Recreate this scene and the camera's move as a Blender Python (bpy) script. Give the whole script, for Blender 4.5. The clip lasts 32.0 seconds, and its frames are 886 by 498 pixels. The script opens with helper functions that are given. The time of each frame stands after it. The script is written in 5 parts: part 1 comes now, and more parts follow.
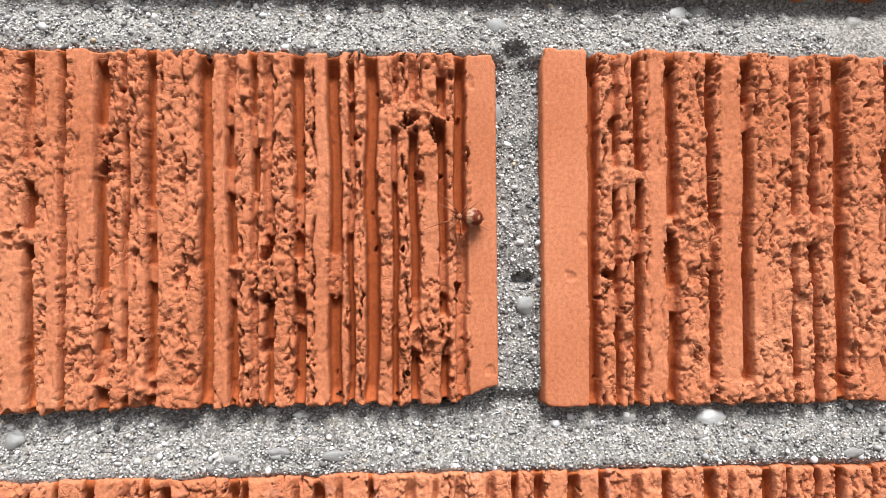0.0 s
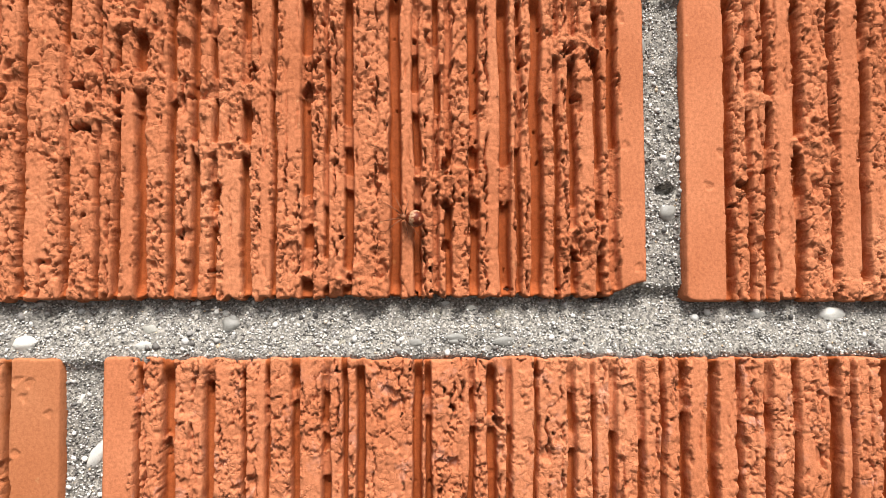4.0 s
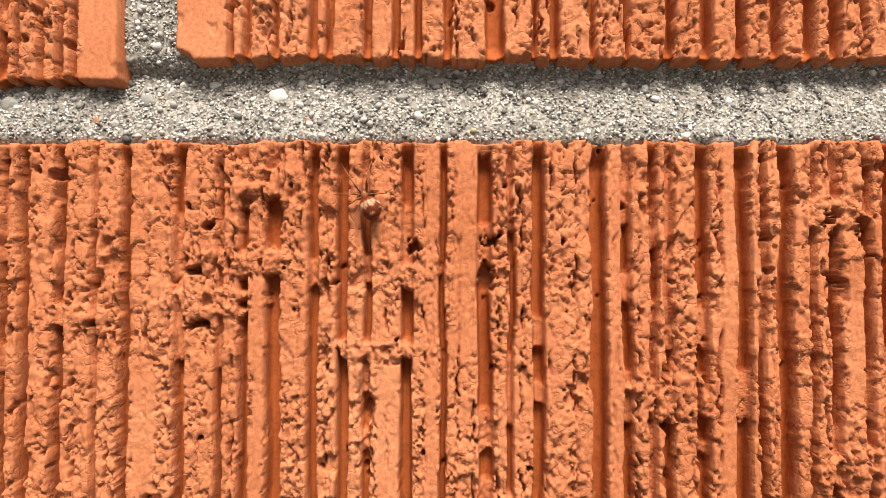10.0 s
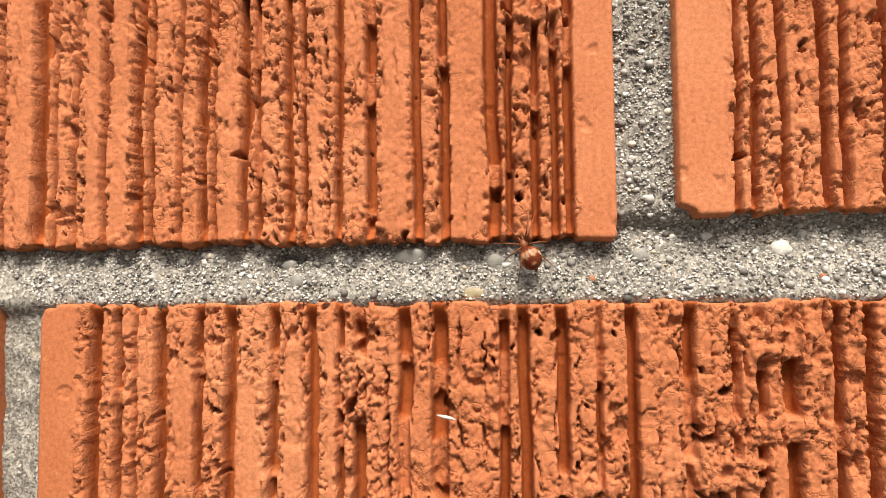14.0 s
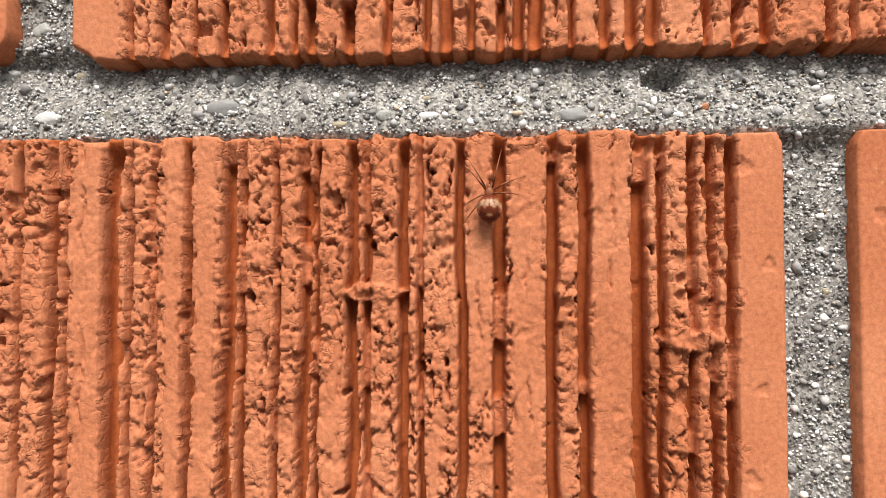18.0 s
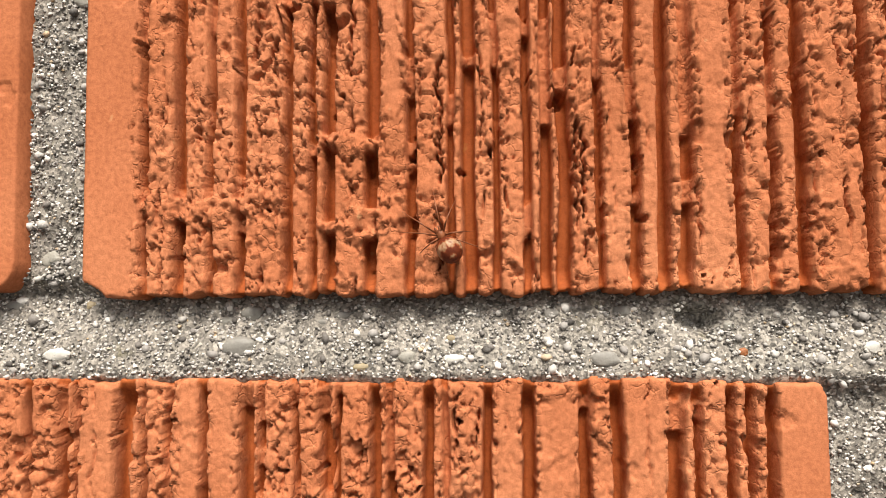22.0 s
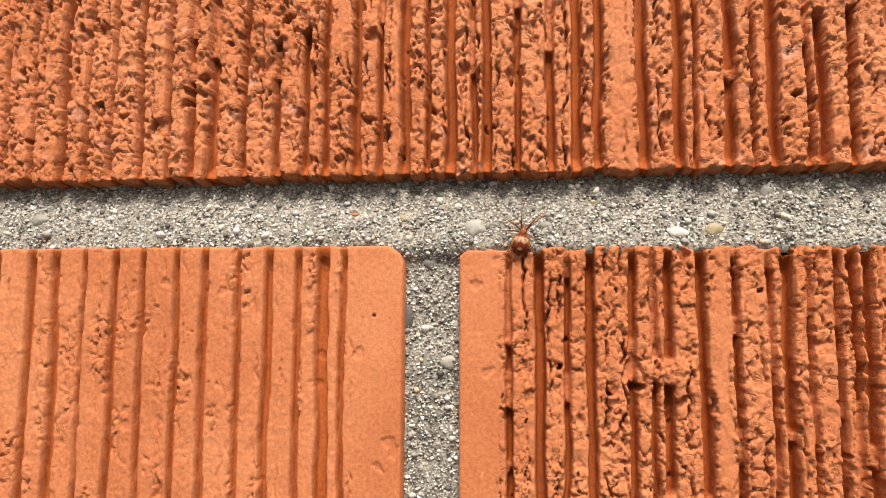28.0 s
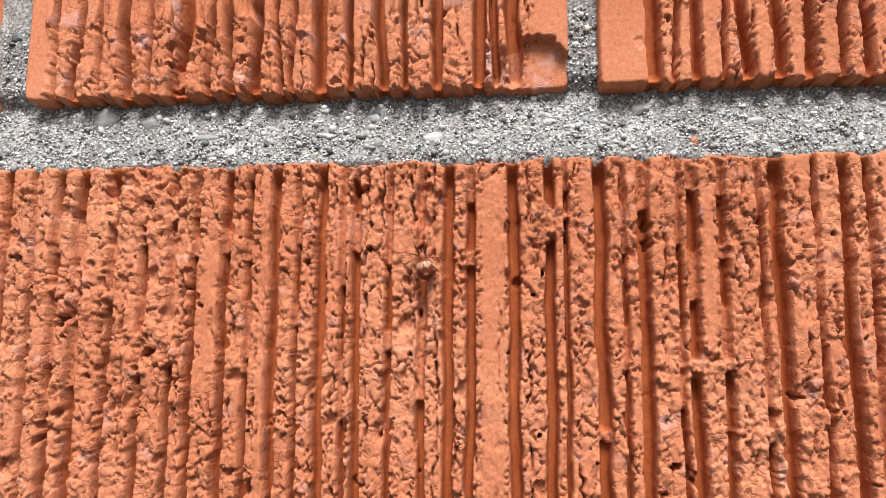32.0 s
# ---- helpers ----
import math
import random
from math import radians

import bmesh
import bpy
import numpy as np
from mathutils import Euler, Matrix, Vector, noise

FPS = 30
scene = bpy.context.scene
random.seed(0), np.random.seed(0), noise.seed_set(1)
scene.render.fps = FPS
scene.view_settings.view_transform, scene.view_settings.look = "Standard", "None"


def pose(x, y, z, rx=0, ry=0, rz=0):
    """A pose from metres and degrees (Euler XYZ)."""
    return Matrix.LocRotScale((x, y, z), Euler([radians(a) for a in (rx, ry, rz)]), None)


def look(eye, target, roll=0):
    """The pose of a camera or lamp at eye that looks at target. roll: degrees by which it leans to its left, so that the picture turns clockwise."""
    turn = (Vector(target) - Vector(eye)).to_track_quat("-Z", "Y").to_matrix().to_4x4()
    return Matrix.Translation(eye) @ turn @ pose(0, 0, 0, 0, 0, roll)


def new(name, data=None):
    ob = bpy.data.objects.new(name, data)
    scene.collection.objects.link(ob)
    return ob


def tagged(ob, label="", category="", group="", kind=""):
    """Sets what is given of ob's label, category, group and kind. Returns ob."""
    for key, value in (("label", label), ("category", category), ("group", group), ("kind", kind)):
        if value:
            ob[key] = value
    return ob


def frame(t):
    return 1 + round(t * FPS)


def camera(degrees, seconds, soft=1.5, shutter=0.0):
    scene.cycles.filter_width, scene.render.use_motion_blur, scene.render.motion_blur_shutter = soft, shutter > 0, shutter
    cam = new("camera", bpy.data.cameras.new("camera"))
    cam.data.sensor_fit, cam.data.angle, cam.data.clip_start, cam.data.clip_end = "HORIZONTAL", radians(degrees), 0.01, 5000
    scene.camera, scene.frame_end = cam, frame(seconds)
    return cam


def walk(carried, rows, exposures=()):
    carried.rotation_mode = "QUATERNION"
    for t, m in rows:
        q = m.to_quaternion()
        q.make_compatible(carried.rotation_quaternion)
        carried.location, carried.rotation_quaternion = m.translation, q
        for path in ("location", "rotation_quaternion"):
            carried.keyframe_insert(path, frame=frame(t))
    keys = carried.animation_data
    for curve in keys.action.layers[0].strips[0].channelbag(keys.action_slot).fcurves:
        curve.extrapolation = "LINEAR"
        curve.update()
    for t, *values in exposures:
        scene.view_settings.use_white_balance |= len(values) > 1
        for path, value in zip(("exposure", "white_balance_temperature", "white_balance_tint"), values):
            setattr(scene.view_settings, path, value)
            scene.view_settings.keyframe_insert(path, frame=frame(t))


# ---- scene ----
import itertools

# ---- camera and its walk ----
cam = camera(65.47, 32.0, soft=0.75)
PATH = [
    (0.0, (-0.0198, -0.1345, 0.0291), (-0.0092, 0.0152, 0.0316), -0.45),
    (0.5, (-0.0205, -0.1347, 0.0227), (-0.0101, 0.0149, 0.0225), 0.25),
    (1.0, (-0.0213, -0.1434, 0.0245), (-0.0117, 0.0063, 0.0285), 0.36),
    (1.5, (-0.0234, -0.1447, 0.0252), (-0.0143, 0.0050, 0.0274), 0.29),
    (2.0, (-0.0223, -0.1474, 0.0203), (-0.0127, 0.0023, 0.0209), 0.25),
    (2.5, (-0.0255, -0.1508, 0.0144), (-0.0159, -0.0011, 0.0150), 0.20),
    (3.0, (-0.0332, -0.1531, 0.0100), (-0.0243, -0.0033, 0.0123), 0.14),
    (3.5, (-0.0424, -0.1540, 0.0079), (-0.0347, -0.0042, 0.0120), 0.03),
    (4.0, (-0.0521, -0.1521, 0.0060), (-0.0453, -0.0024, 0.0117), -0.31),
    (4.5, (-0.0582, -0.1501, 0.0041), (-0.0527, -0.0004, 0.0117), -0.71),
    (6.5, (-0.0608, -0.1472, 0.0181), (-0.0561, 0.0027, 0.0195), 0.37),
    (7.0, (-0.0642, -0.1483, 0.0281), (-0.0594, 0.0016, 0.0289), 0.87),
    (7.5, (-0.0674, -0.1486, 0.0357), (-0.0621, 0.0013, 0.0391), 1.36),
    (8.0, (-0.0684, -0.1439, 0.0363), (-0.0645, 0.0059, 0.0423), 1.17),
    (8.5, (-0.0730, -0.1235, 0.0362), (-0.0680, 0.0263, 0.0422), 0.62),
    (9.0, (-0.0733, -0.1179, 0.0413), (-0.0696, 0.0321, 0.0419), -0.18),
    (9.5, (-0.0769, -0.1186, 0.0417), (-0.0772, 0.0314, 0.0447), 0.51),
    (10.0, (-0.0816, -0.1167, 0.0482), (-0.0825, 0.0333, 0.0523), 0.13),
    (10.5, (-0.0874, -0.1171, 0.0527), (-0.0908, 0.0328, 0.0563), -0.22),
    (11.0, (-0.0980, -0.1186, 0.0530), (-0.1042, 0.0313, 0.0553), -0.34),
    (11.5, (-0.1116, -0.1224, 0.0532), (-0.1200, 0.0273, 0.0574), 0.09),
    (12.0, (-0.1200, -0.1232, 0.0518), (-0.1287, 0.0265, 0.0563), 0.50),
    (12.5, (-0.1304, -0.1211, 0.0481), (-0.1409, 0.0285, 0.0518), 0.13),
    (13.0, (-0.1400, -0.1157, 0.0499), (-0.1532, 0.0337, 0.0547), -0.37),
    (13.5, (-0.1545, -0.1149, 0.0626), (-0.1681, 0.0342, 0.0714), -0.58),
    (15.5, (-0.1588, -0.1107, 0.0860), (-0.1701, 0.0387, 0.0923), -0.37),
    (16.0, (-0.1604, -0.1046, 0.0980), (-0.1712, 0.0449, 0.1031), -0.39),
    (16.5, (-0.1699, -0.1088, 0.1067), (-0.1812, 0.0406, 0.1132), -0.35),
    (17.0, (-0.1746, -0.1070, 0.1132), (-0.1861, 0.0425, 0.1174), -0.96),
    (17.5, (-0.1777, -0.1031, 0.1206), (-0.1875, 0.0464, 0.1263), -0.20),
    (18.0, (-0.1805, -0.1026, 0.1286), (-0.1912, 0.0469, 0.1340), -0.02),
    (18.5, (-0.1844, -0.1039, 0.1374), (-0.1954, 0.0455, 0.1449), 0.42),
    (19.0, (-0.1811, -0.1010, 0.1418), (-0.1912, 0.0484, 0.1504), 0.62),
    (19.5, (-0.1791, -0.1003, 0.1453), (-0.1893, 0.0491, 0.1537), 0.48),
    (20.0, (-0.1736, -0.1042, 0.1526), (-0.1847, 0.0451, 0.1610), -0.63),
    (20.5, (-0.1822, -0.1094, 0.1635), (-0.1947, 0.0398, 0.1731), -0.91),
    (21.0, (-0.1873, -0.1049, 0.1656), (-0.1977, 0.0444, 0.1759), -0.79),
    (21.5, (-0.1864, -0.0994, 0.1644), (-0.1962, 0.0501, 0.1732), -0.65),
    (22.0, (-0.1839, -0.0999, 0.1628), (-0.1952, 0.0494, 0.1716), -0.56),
    (22.5, (-0.1907, -0.1024, 0.1684), (-0.2027, 0.0471, 0.1713), -0.47),
    (23.0, (-0.1963, -0.1223, 0.1697), (-0.2095, 0.0267, 0.1804), 0.02),
    (23.5, (-0.1984, -0.1319, 0.1716), (-0.2131, 0.0168, 0.1850), 0.07),
    (24.0, (-0.2023, -0.1339, 0.1779), (-0.2168, 0.0147, 0.1916), 0.09),
    (24.5, (-0.2064, -0.1346, 0.1792), (-0.2220, 0.0139, 0.1929), 0.11),
    (25.0, (-0.2107, -0.1357, 0.1852), (-0.2266, 0.0128, 0.1990), 0.21),
    (25.5, (-0.2173, -0.1358, 0.1858), (-0.2338, 0.0124, 0.2014), 0.47),
    (26.0, (-0.2244, -0.1351, 0.1930), (-0.2404, 0.0131, 0.2094), 0.65),
    (26.5, (-0.2298, -0.1390, 0.2065), (-0.2475, 0.0092, 0.2218), 0.39),
    (28.5, (-0.2335, -0.1270, 0.2225), (-0.2525, 0.0211, 0.2369), 0.21),
    (29.0, (-0.2327, -0.1267, 0.2306), (-0.2533, 0.0213, 0.2445), 0.11),
    (29.5, (-0.2256, -0.1254, 0.2340), (-0.2431, 0.0227, 0.2507), 0.27),
    (30.0, (-0.2182, -0.1235, 0.2414), (-0.2335, 0.0248, 0.2571), -0.25),
    (30.5, (-0.2126, -0.1264, 0.2553), (-0.2268, 0.0217, 0.2740), -0.51),
    (31.0, (-0.2108, -0.1295, 0.2665), (-0.2255, 0.0187, 0.2844), -0.80),
    (31.5, (-0.2123, -0.1282, 0.2743), (-0.2264, 0.0200, 0.2926), -0.07),
    (32.0, (-0.2120, -0.1259, 0.2811), (-0.2272, 0.0221, 0.3003), 0.28),
]
walk(cam, [(t, look(eye, target, roll)) for t, eye, target, roll in PATH],
     exposures=[(0, 2.21, 5700, 10), (2, 2.19, 5750, 10), (3, 2.21, 6650, 10), (4, 2.23, 6200, 10), (7, 2.27, 5600, 10), (8, 2.29, 5600, 10), (9, 2.28, 6200, 10), (11, 2.33, 6870, 10), (12, 2.29, 6520, 10), (13, 2.26, 7070, 10), (16, 2.03, 6120, 10), (18, 2.08, 6070, 10), (20, 2.13, 6720, 10), (22, 2.11, 6670, 10), (24, 2.08, 6770, 10), (26, 2.08, 6220, 10), (29, 2.18, 7170, 10), (30.5, 2.15, 6620, 10), (32, 2.21, 5620, 10)])

# ---- world, sun ----
SUN_UP, SUN_SIDE = radians(55), radians(10)
world = bpy.data.worlds.new("overcast_sky")
scene.world = world
world.use_nodes = True
sky = world.node_tree.nodes.new("ShaderNodeTexSky")
sky.sky_type, sky.sun_disc, sky.sun_elevation, sky.sun_rotation = "NISHITA", False, SUN_UP, math.pi - SUN_SIDE
sky.dust_density = 4.0
cloud = world.node_tree.nodes.new("ShaderNodeHueSaturation")
cloud.inputs["Saturation"].default_value = 0.2
world.node_tree.links.new(sky.outputs[0], cloud.inputs["Color"])
world.node_tree.links.new(cloud.outputs[0], world.node_tree.nodes["Background"].inputs[0])
world.node_tree.nodes["Background"].inputs[1].default_value = 0.03
sun = new("sun", bpy.data.lights.new("sun", "SUN"))
sun.data.energy, sun.data.angle, sun.data.color = 1.66, radians(28), (1.0, 0.95, 0.88)
sun.matrix_world = look((0, 0, 0), (-math.sin(SUN_SIDE) * math.cos(SUN_UP), math.cos(SUN_SIDE) * math.cos(SUN_UP), -math.sin(SUN_UP)))


# ---- materials ----
def material(name, rough=0.9):
    m = bpy.data.materials.new(name)
    m.use_nodes = True
    bsdf = m.node_tree.nodes["Principled BSDF"]
    bsdf.inputs["Roughness"].default_value = rough
    return m, m.node_tree, bsdf


def node(tree, kind, **inputs):
    n = tree.nodes.new(kind)
    for key, value in inputs.items():
        n.inputs[key.replace("_", " ")].default_value = value
    return n


def noise_node(tree, place, scale, detail=4.0, roughness=0.6):
    n = node(tree, "ShaderNodeTexNoise", Scale=scale, Detail=detail, Roughness=roughness)
    tree.links.new(place, n.inputs["Vector"])
    return n.outputs["Fac"]


def ramp(tree, fac, stops):
    n = tree.nodes.new("ShaderNodeValToRGB")
    while len(n.color_ramp.elements) < len(stops):
        n.color_ramp.elements.new(0.5)
    for e, (at, colour) in zip(n.color_ramp.elements, stops):
        e.position, e.color = at, (*colour, 1)
    tree.links.new(fac, n.inputs["Fac"])
    return n.outputs["Color"]


def mix(tree, a, b, fac, blend="MIX"):
    n = tree.nodes.new("ShaderNodeMix")
    n.data_type, n.blend_type = "RGBA", blend
    for socket, value in ((n.inputs[0], fac), (n.inputs[6], a), (n.inputs[7], b)):
        if isinstance(value, (int, float)):
            socket.default_value = value
        elif isinstance(value, tuple):
            socket.default_value = (*value, 1)
        else:
            tree.links.new(value, socket)
    return n.outputs[2]


def bump(tree, bsdf, layers):
    """layers: (height, strength, distance in metres), finest last."""
    last = None
    for height, strength, distance in layers:
        n = node(tree, "ShaderNodeBump", Strength=strength, Distance=distance)
        tree.links.new(height, n.inputs["Height"])
        if last:
            tree.links.new(last, n.inputs["Normal"])
        last = n.outputs["Normal"]
    tree.links.new(last, bsdf.inputs["Normal"])


def place_of(tree):
    return tree.nodes.new("ShaderNodeNewGeometry").outputs["Position"]


def clay_material():
    m, tree, bsdf = material("fired_clay", 0.82)
    place = place_of(tree)
    broad = noise_node(tree, place, 28, 3)
    grain = noise_node(tree, place, 1300, 4, 0.75)
    fleck = noise_node(tree, place, 420, 2)
    colour = ramp(tree, broad, [(0.3, (0.42, 0.139, 0.059)), (0.5, (0.49, 0.173, 0.079)), (0.7, (0.55, 0.214, 0.103))])
    colour = mix(tree, colour, ramp(tree, grain, [(0.3, (0.50, 0.45, 0.42)), (0.62, (1.0, 1.0, 1.0))]), 0.7, "MULTIPLY")
    pale = ramp(tree, fleck, [(0.70, (0, 0, 0)), (0.78, (1, 1, 1))])
    colour = mix(tree, colour, (0.50, 0.25, 0.12), pale)
    # the kiln's pale bloom, in loose patches on some bricks
    tone = tree.nodes.new("ShaderNodeAttribute")
    tone.attribute_name = "bloom"
    cloud = noise_node(tree, place, 160, 4, 0.7)
    patch = mix(tree, (0, 0, 0), ramp(tree, cloud, [(0.56, (0, 0, 0)), (0.70, (0.85, 0.85, 0.85))]), tone.outputs["Fac"])
    colour = mix(tree, colour, (0.46, 0.30, 0.26), patch)
    # comb-smeared clay reddened, and the grooves' shade painted in as a darker colour
    combed_shade = tree.nodes.new("ShaderNodeAttribute")
    combed_shade.attribute_name = "combed_shade"
    colour = mix(tree, colour, mix(tree, colour, (0.70, 0.50, 0.32), 1.0, "MULTIPLY"), combed_shade.outputs["Fac"])
    ochre = tree.nodes.new("ShaderNodeAttribute")
    ochre.attribute_name = "ochre"
    colour = mix(tree, colour, (0.20, 0.075, 0.022), ochre.outputs["Fac"])
    info = tree.nodes.new("ShaderNodeObjectInfo")
    own = ramp(tree, info.outputs["Random"], [(0.0, (0.94, 0.92, 0.90)), (1.0, (1.0, 1.0, 1.0))])
    colour = mix(tree, colour, own, 1.0, "MULTIPLY")
    tree.links.new(colour, bsdf.inputs["Base Color"])
    # torn clay is dull, the skin that the wire and the die left has a slight sheen
    torn = tree.nodes.new("ShaderNodeAttribute")
    torn.attribute_name = "torn"
    rough = tree.nodes.new("ShaderNodeMapRange")
    rough.inputs["To Min"].default_value, rough.inputs["To Max"].default_value = 0.62, 0.88
    bsdf.inputs["Specular IOR Level"].default_value = 0.05
    tree.links.new(torn.outputs["Fac"], rough.inputs["Value"])
    tree.links.new(rough.outputs["Result"], bsdf.inputs["Roughness"])
    coarse = noise_node(tree, place, 1400, 3, 0.6)
    crumbs = node(tree, "ShaderNodeTexVoronoi", Scale=1250.0)
    warp = tree.nodes.new("ShaderNodeVectorMath")
    warp.operation = "MULTIPLY_ADD"
    wobble = node(tree, "ShaderNodeTexNoise", Scale=1800.0, Detail=2.0)
    tree.links.new(place, wobble.inputs["Vector"])
    warp.inputs[1].default_value = (0.0006, 0.0006, 0.0006)
    tree.links.new(wobble.outputs["Color"], warp.inputs[0])
    tree.links.new(place, warp.inputs[2])
    tree.links.new(warp.outputs["Vector"], crumbs.inputs["Vector"])
    pick = tree.nodes.new("ShaderNodeSeparateColor")
    tree.links.new(crumbs.outputs["Color"], pick.inputs["Color"])
    loose = tree.nodes.new("ShaderNodeMath")
    loose.operation = "MULTIPLY"
    tree.links.new(pick.outputs["Red"], loose.inputs[0])
    tree.links.new(torn.outputs["Fac"], loose.inputs[1])
    # fine grit in torn clay
    grit = node(tree, "ShaderNodeTexVoronoi", Scale=2300.0)
    tree.links.new(place, grit.inputs["Vector"])
    gritty = tree.nodes.new("ShaderNodeMath")
    gritty.operation = "MULTIPLY"
    tree.links.new(grit.outputs["Distance"], gritty.inputs[0])
    tree.links.new(torn.outputs["Fac"], gritty.inputs[1])
    crumble = node(tree, "ShaderNodeTexNoise", Scale=850.0, Detail=2.0, Roughness=0.6)
    crumble.noise_type = "RIDGED_MULTIFRACTAL"
    tree.links.new(warp.outputs["Vector"], crumble.inputs["Vector"])
    creased = tree.nodes.new("ShaderNodeMath")
    creased.operation = "MULTIPLY"
    tree.links.new(crumble.outputs["Fac"], creased.inputs[0])
    tree.links.new(torn.outputs["Fac"], creased.inputs[1])
    # thin cracks between the crumbs, in patches
    hair = node(tree, "ShaderNodeTexVoronoi", Scale=560.0)
    hair.feature = "DISTANCE_TO_EDGE"
    sway = node(tree, "ShaderNodeTexNoise", Scale=900.0, Detail=2.0)
    tree.links.new(place, sway.inputs["Vector"])
    bend = tree.nodes.new("ShaderNodeVectorMath")
    bend.operation = "MULTIPLY_ADD"
    bend.inputs[1].default_value = (0.0016, 0.0016, 0.0016)
    tree.links.new(sway.outputs["Color"], bend.inputs[0])
    tree.links.new(place, bend.inputs[2])
    tree.links.new(bend.outputs["Vector"], hair.inputs["Vector"])
    open_crack = node(tree, "ShaderNodeMapRange")
    open_crack.inputs["From Max"].default_value = 0.11
    tree.links.new(hair.outputs["Distance"], open_crack.inputs["Value"])
    patchy = mix(tree, (0, 0, 0), ramp(tree, noise_node(tree, place, 300, 2), [(0.44, (0, 0, 0)), (0.58, (1, 1, 1))]), torn.outputs["Fac"])
    cracked = mix(tree, (1, 1, 1), open_crack.outputs["Result"], patchy)
    bump(tree, bsdf, [(cracked, 0.5, 0.0005), (creased.outputs["Value"], -0.6, 0.0006), (loose.outputs["Value"], 0.5, 0.0006), (gritty.outputs["Value"], -0.22, 0.0004), (grain, 0.22, 0.0005), (coarse, 0.2, 0.00025)])
    return m


def mortar_material():
    m, tree, bsdf = material("cement_mortar", 0.93)
    place = place_of(tree)
    broad = noise_node(tree, place, 60, 3)
    sand = noise_node(tree, place, 1500, 3, 0.75)
    cells = node(tree, "ShaderNodeTexVoronoi", Scale=2600.0)
    tree.links.new(place, cells.inputs["Vector"])
    pick = tree.nodes.new("ShaderNodeSeparateColor")
    tree.links.new(cells.outputs["Color"], pick.inputs["Color"])
    colour = ramp(tree, pick.outputs["Red"], [(0.0, (0.10, 0.096, 0.088)), (0.3, (0.20, 0.192, 0.176)), (0.6, (0.30, 0.288, 0.262)), (0.88, (0.40, 0.385, 0.352)), (1.0, (0.54, 0.52, 0.48))])
    colour = mix(tree, colour, ramp(tree, broad, [(0.3, (0.76, 0.70, 0.64)), (0.7, (1.0, 0.94, 0.87))]), 1.0, "MULTIPLY")
    colour = mix(tree, colour, ramp(tree, sand, [(0.3, (0.4, 0.4, 0.4)), (0.6, (1, 1, 1))]), 0.7, "MULTIPLY")
    moss = noise_node(tree, place, 190, 3)
    colour = mix(tree, colour, (0.20, 0.17, 0.08), ramp(tree, moss, [(0.64, (0, 0, 0)), (0.78, (0.4, 0.4, 0.4))]))
    tree.links.new(colour, bsdf.inputs["Base Color"])
    bump(tree, bsdf, [(cells.outputs["Distance"], -0.6, 0.0004), (sand, 0.6, 0.0003)])
    return m


def grain_material(name, stops, rough=0.7):
    m, tree, bsdf = material(name, rough)
    geo = tree.nodes.new("ShaderNodeNewGeometry")
    colour = ramp(tree, geo.outputs["Random Per Island"], stops)
    fine = noise_node(tree, geo.outputs["Position"], 2500, 3)
    colour = mix(tree, colour, ramp(tree, fine, [(0.3, (0.7, 0.7, 0.7)), (0.7, (1, 1, 1))]), 0.6, "MULTIPLY")
    tree.links.new(colour, bsdf.inputs["Base Color"])
    bump(tree, bsdf, [(fine, 0.3, 0.0002)])
    return m


def stone_material(name, colour, rough=0.6):
    m, tree, bsdf = material(name, rough)
    place = place_of(tree)
    cloud, fine = noise_node(tree, place, 500, 3), noise_node(tree, place, 2600, 3)
    base = mix(tree, tuple(0.75 * c for c in colour), colour, cloud)
    base = mix(tree, base, ramp(tree, fine, [(0.3, (0.75, 0.73, 0.7)), (0.7, (1, 1, 1))]), 0.7, "MULTIPLY")
    tree.links.new(base, bsdf.inputs["Base Color"])
    bump(tree, bsdf, [(fine, 0.3, 0.0002)])
    return m


CLAY, MORTAR = clay_material(), mortar_material()
SAND = grain_material("sand_grains", [(0.0, (0.06, 0.053, 0.046)), (0.15, (0.17, 0.151, 0.132)), (0.5, (0.37, 0.345, 0.315)),
                                      (0.78, (0.57, 0.535, 0.485)), (0.95, (0.86, 0.82, 0.75)), (1.0, (0.42, 0.29, 0.16))])
STONES = {"white": stone_material("white_pebble", (0.62, 0.59, 0.53)), "grey": stone_material("grey_pebble", (0.26, 0.245, 0.215)),
          "pale": stone_material("pale_pebble", (0.36, 0.34, 0.29)), "tan": stone_material("tan_pebble", (0.34, 0.27, 0.16)),
          "rust": stone_material("rust_pebble", (0.36, 0.13, 0.045)), "dark": stone_material("dark_pebble", (0.09, 0.085, 0.08))}


# ---- noise fields, in millimetres on the wall's face ----
def hashed(i, j, seed):
    n = (i.astype(np.int64) * 374761393 + j.astype(np.int64) * 668265263 + seed * 974634541) & 0xFFFFFFFF
    n = ((n ^ (n >> 13)) * 1274126177) & 0xFFFFFFFF
    n = ((n ^ (n >> 16)) * 2246822519) & 0xFFFFFFFF
    return ((n ^ (n >> 15)) & 0xFFFFFF) / 16777215.0


def soft_noise(x, z, seed):
    """Smooth noise from 0 to 1 with cells of one unit."""
    i, j = np.floor(x), np.floor(z)
    u, v = x - i, z - j
    u, v = u * u * (3 - 2 * u), v * v * (3 - 2 * v)
    low = hashed(i, j, seed) * (1 - u) + hashed(i + 1, j, seed) * u
    high = hashed(i, j + 1, seed) * (1 - u) + hashed(i + 1, j + 1, seed) * u
    return low * (1 - v) + high * v


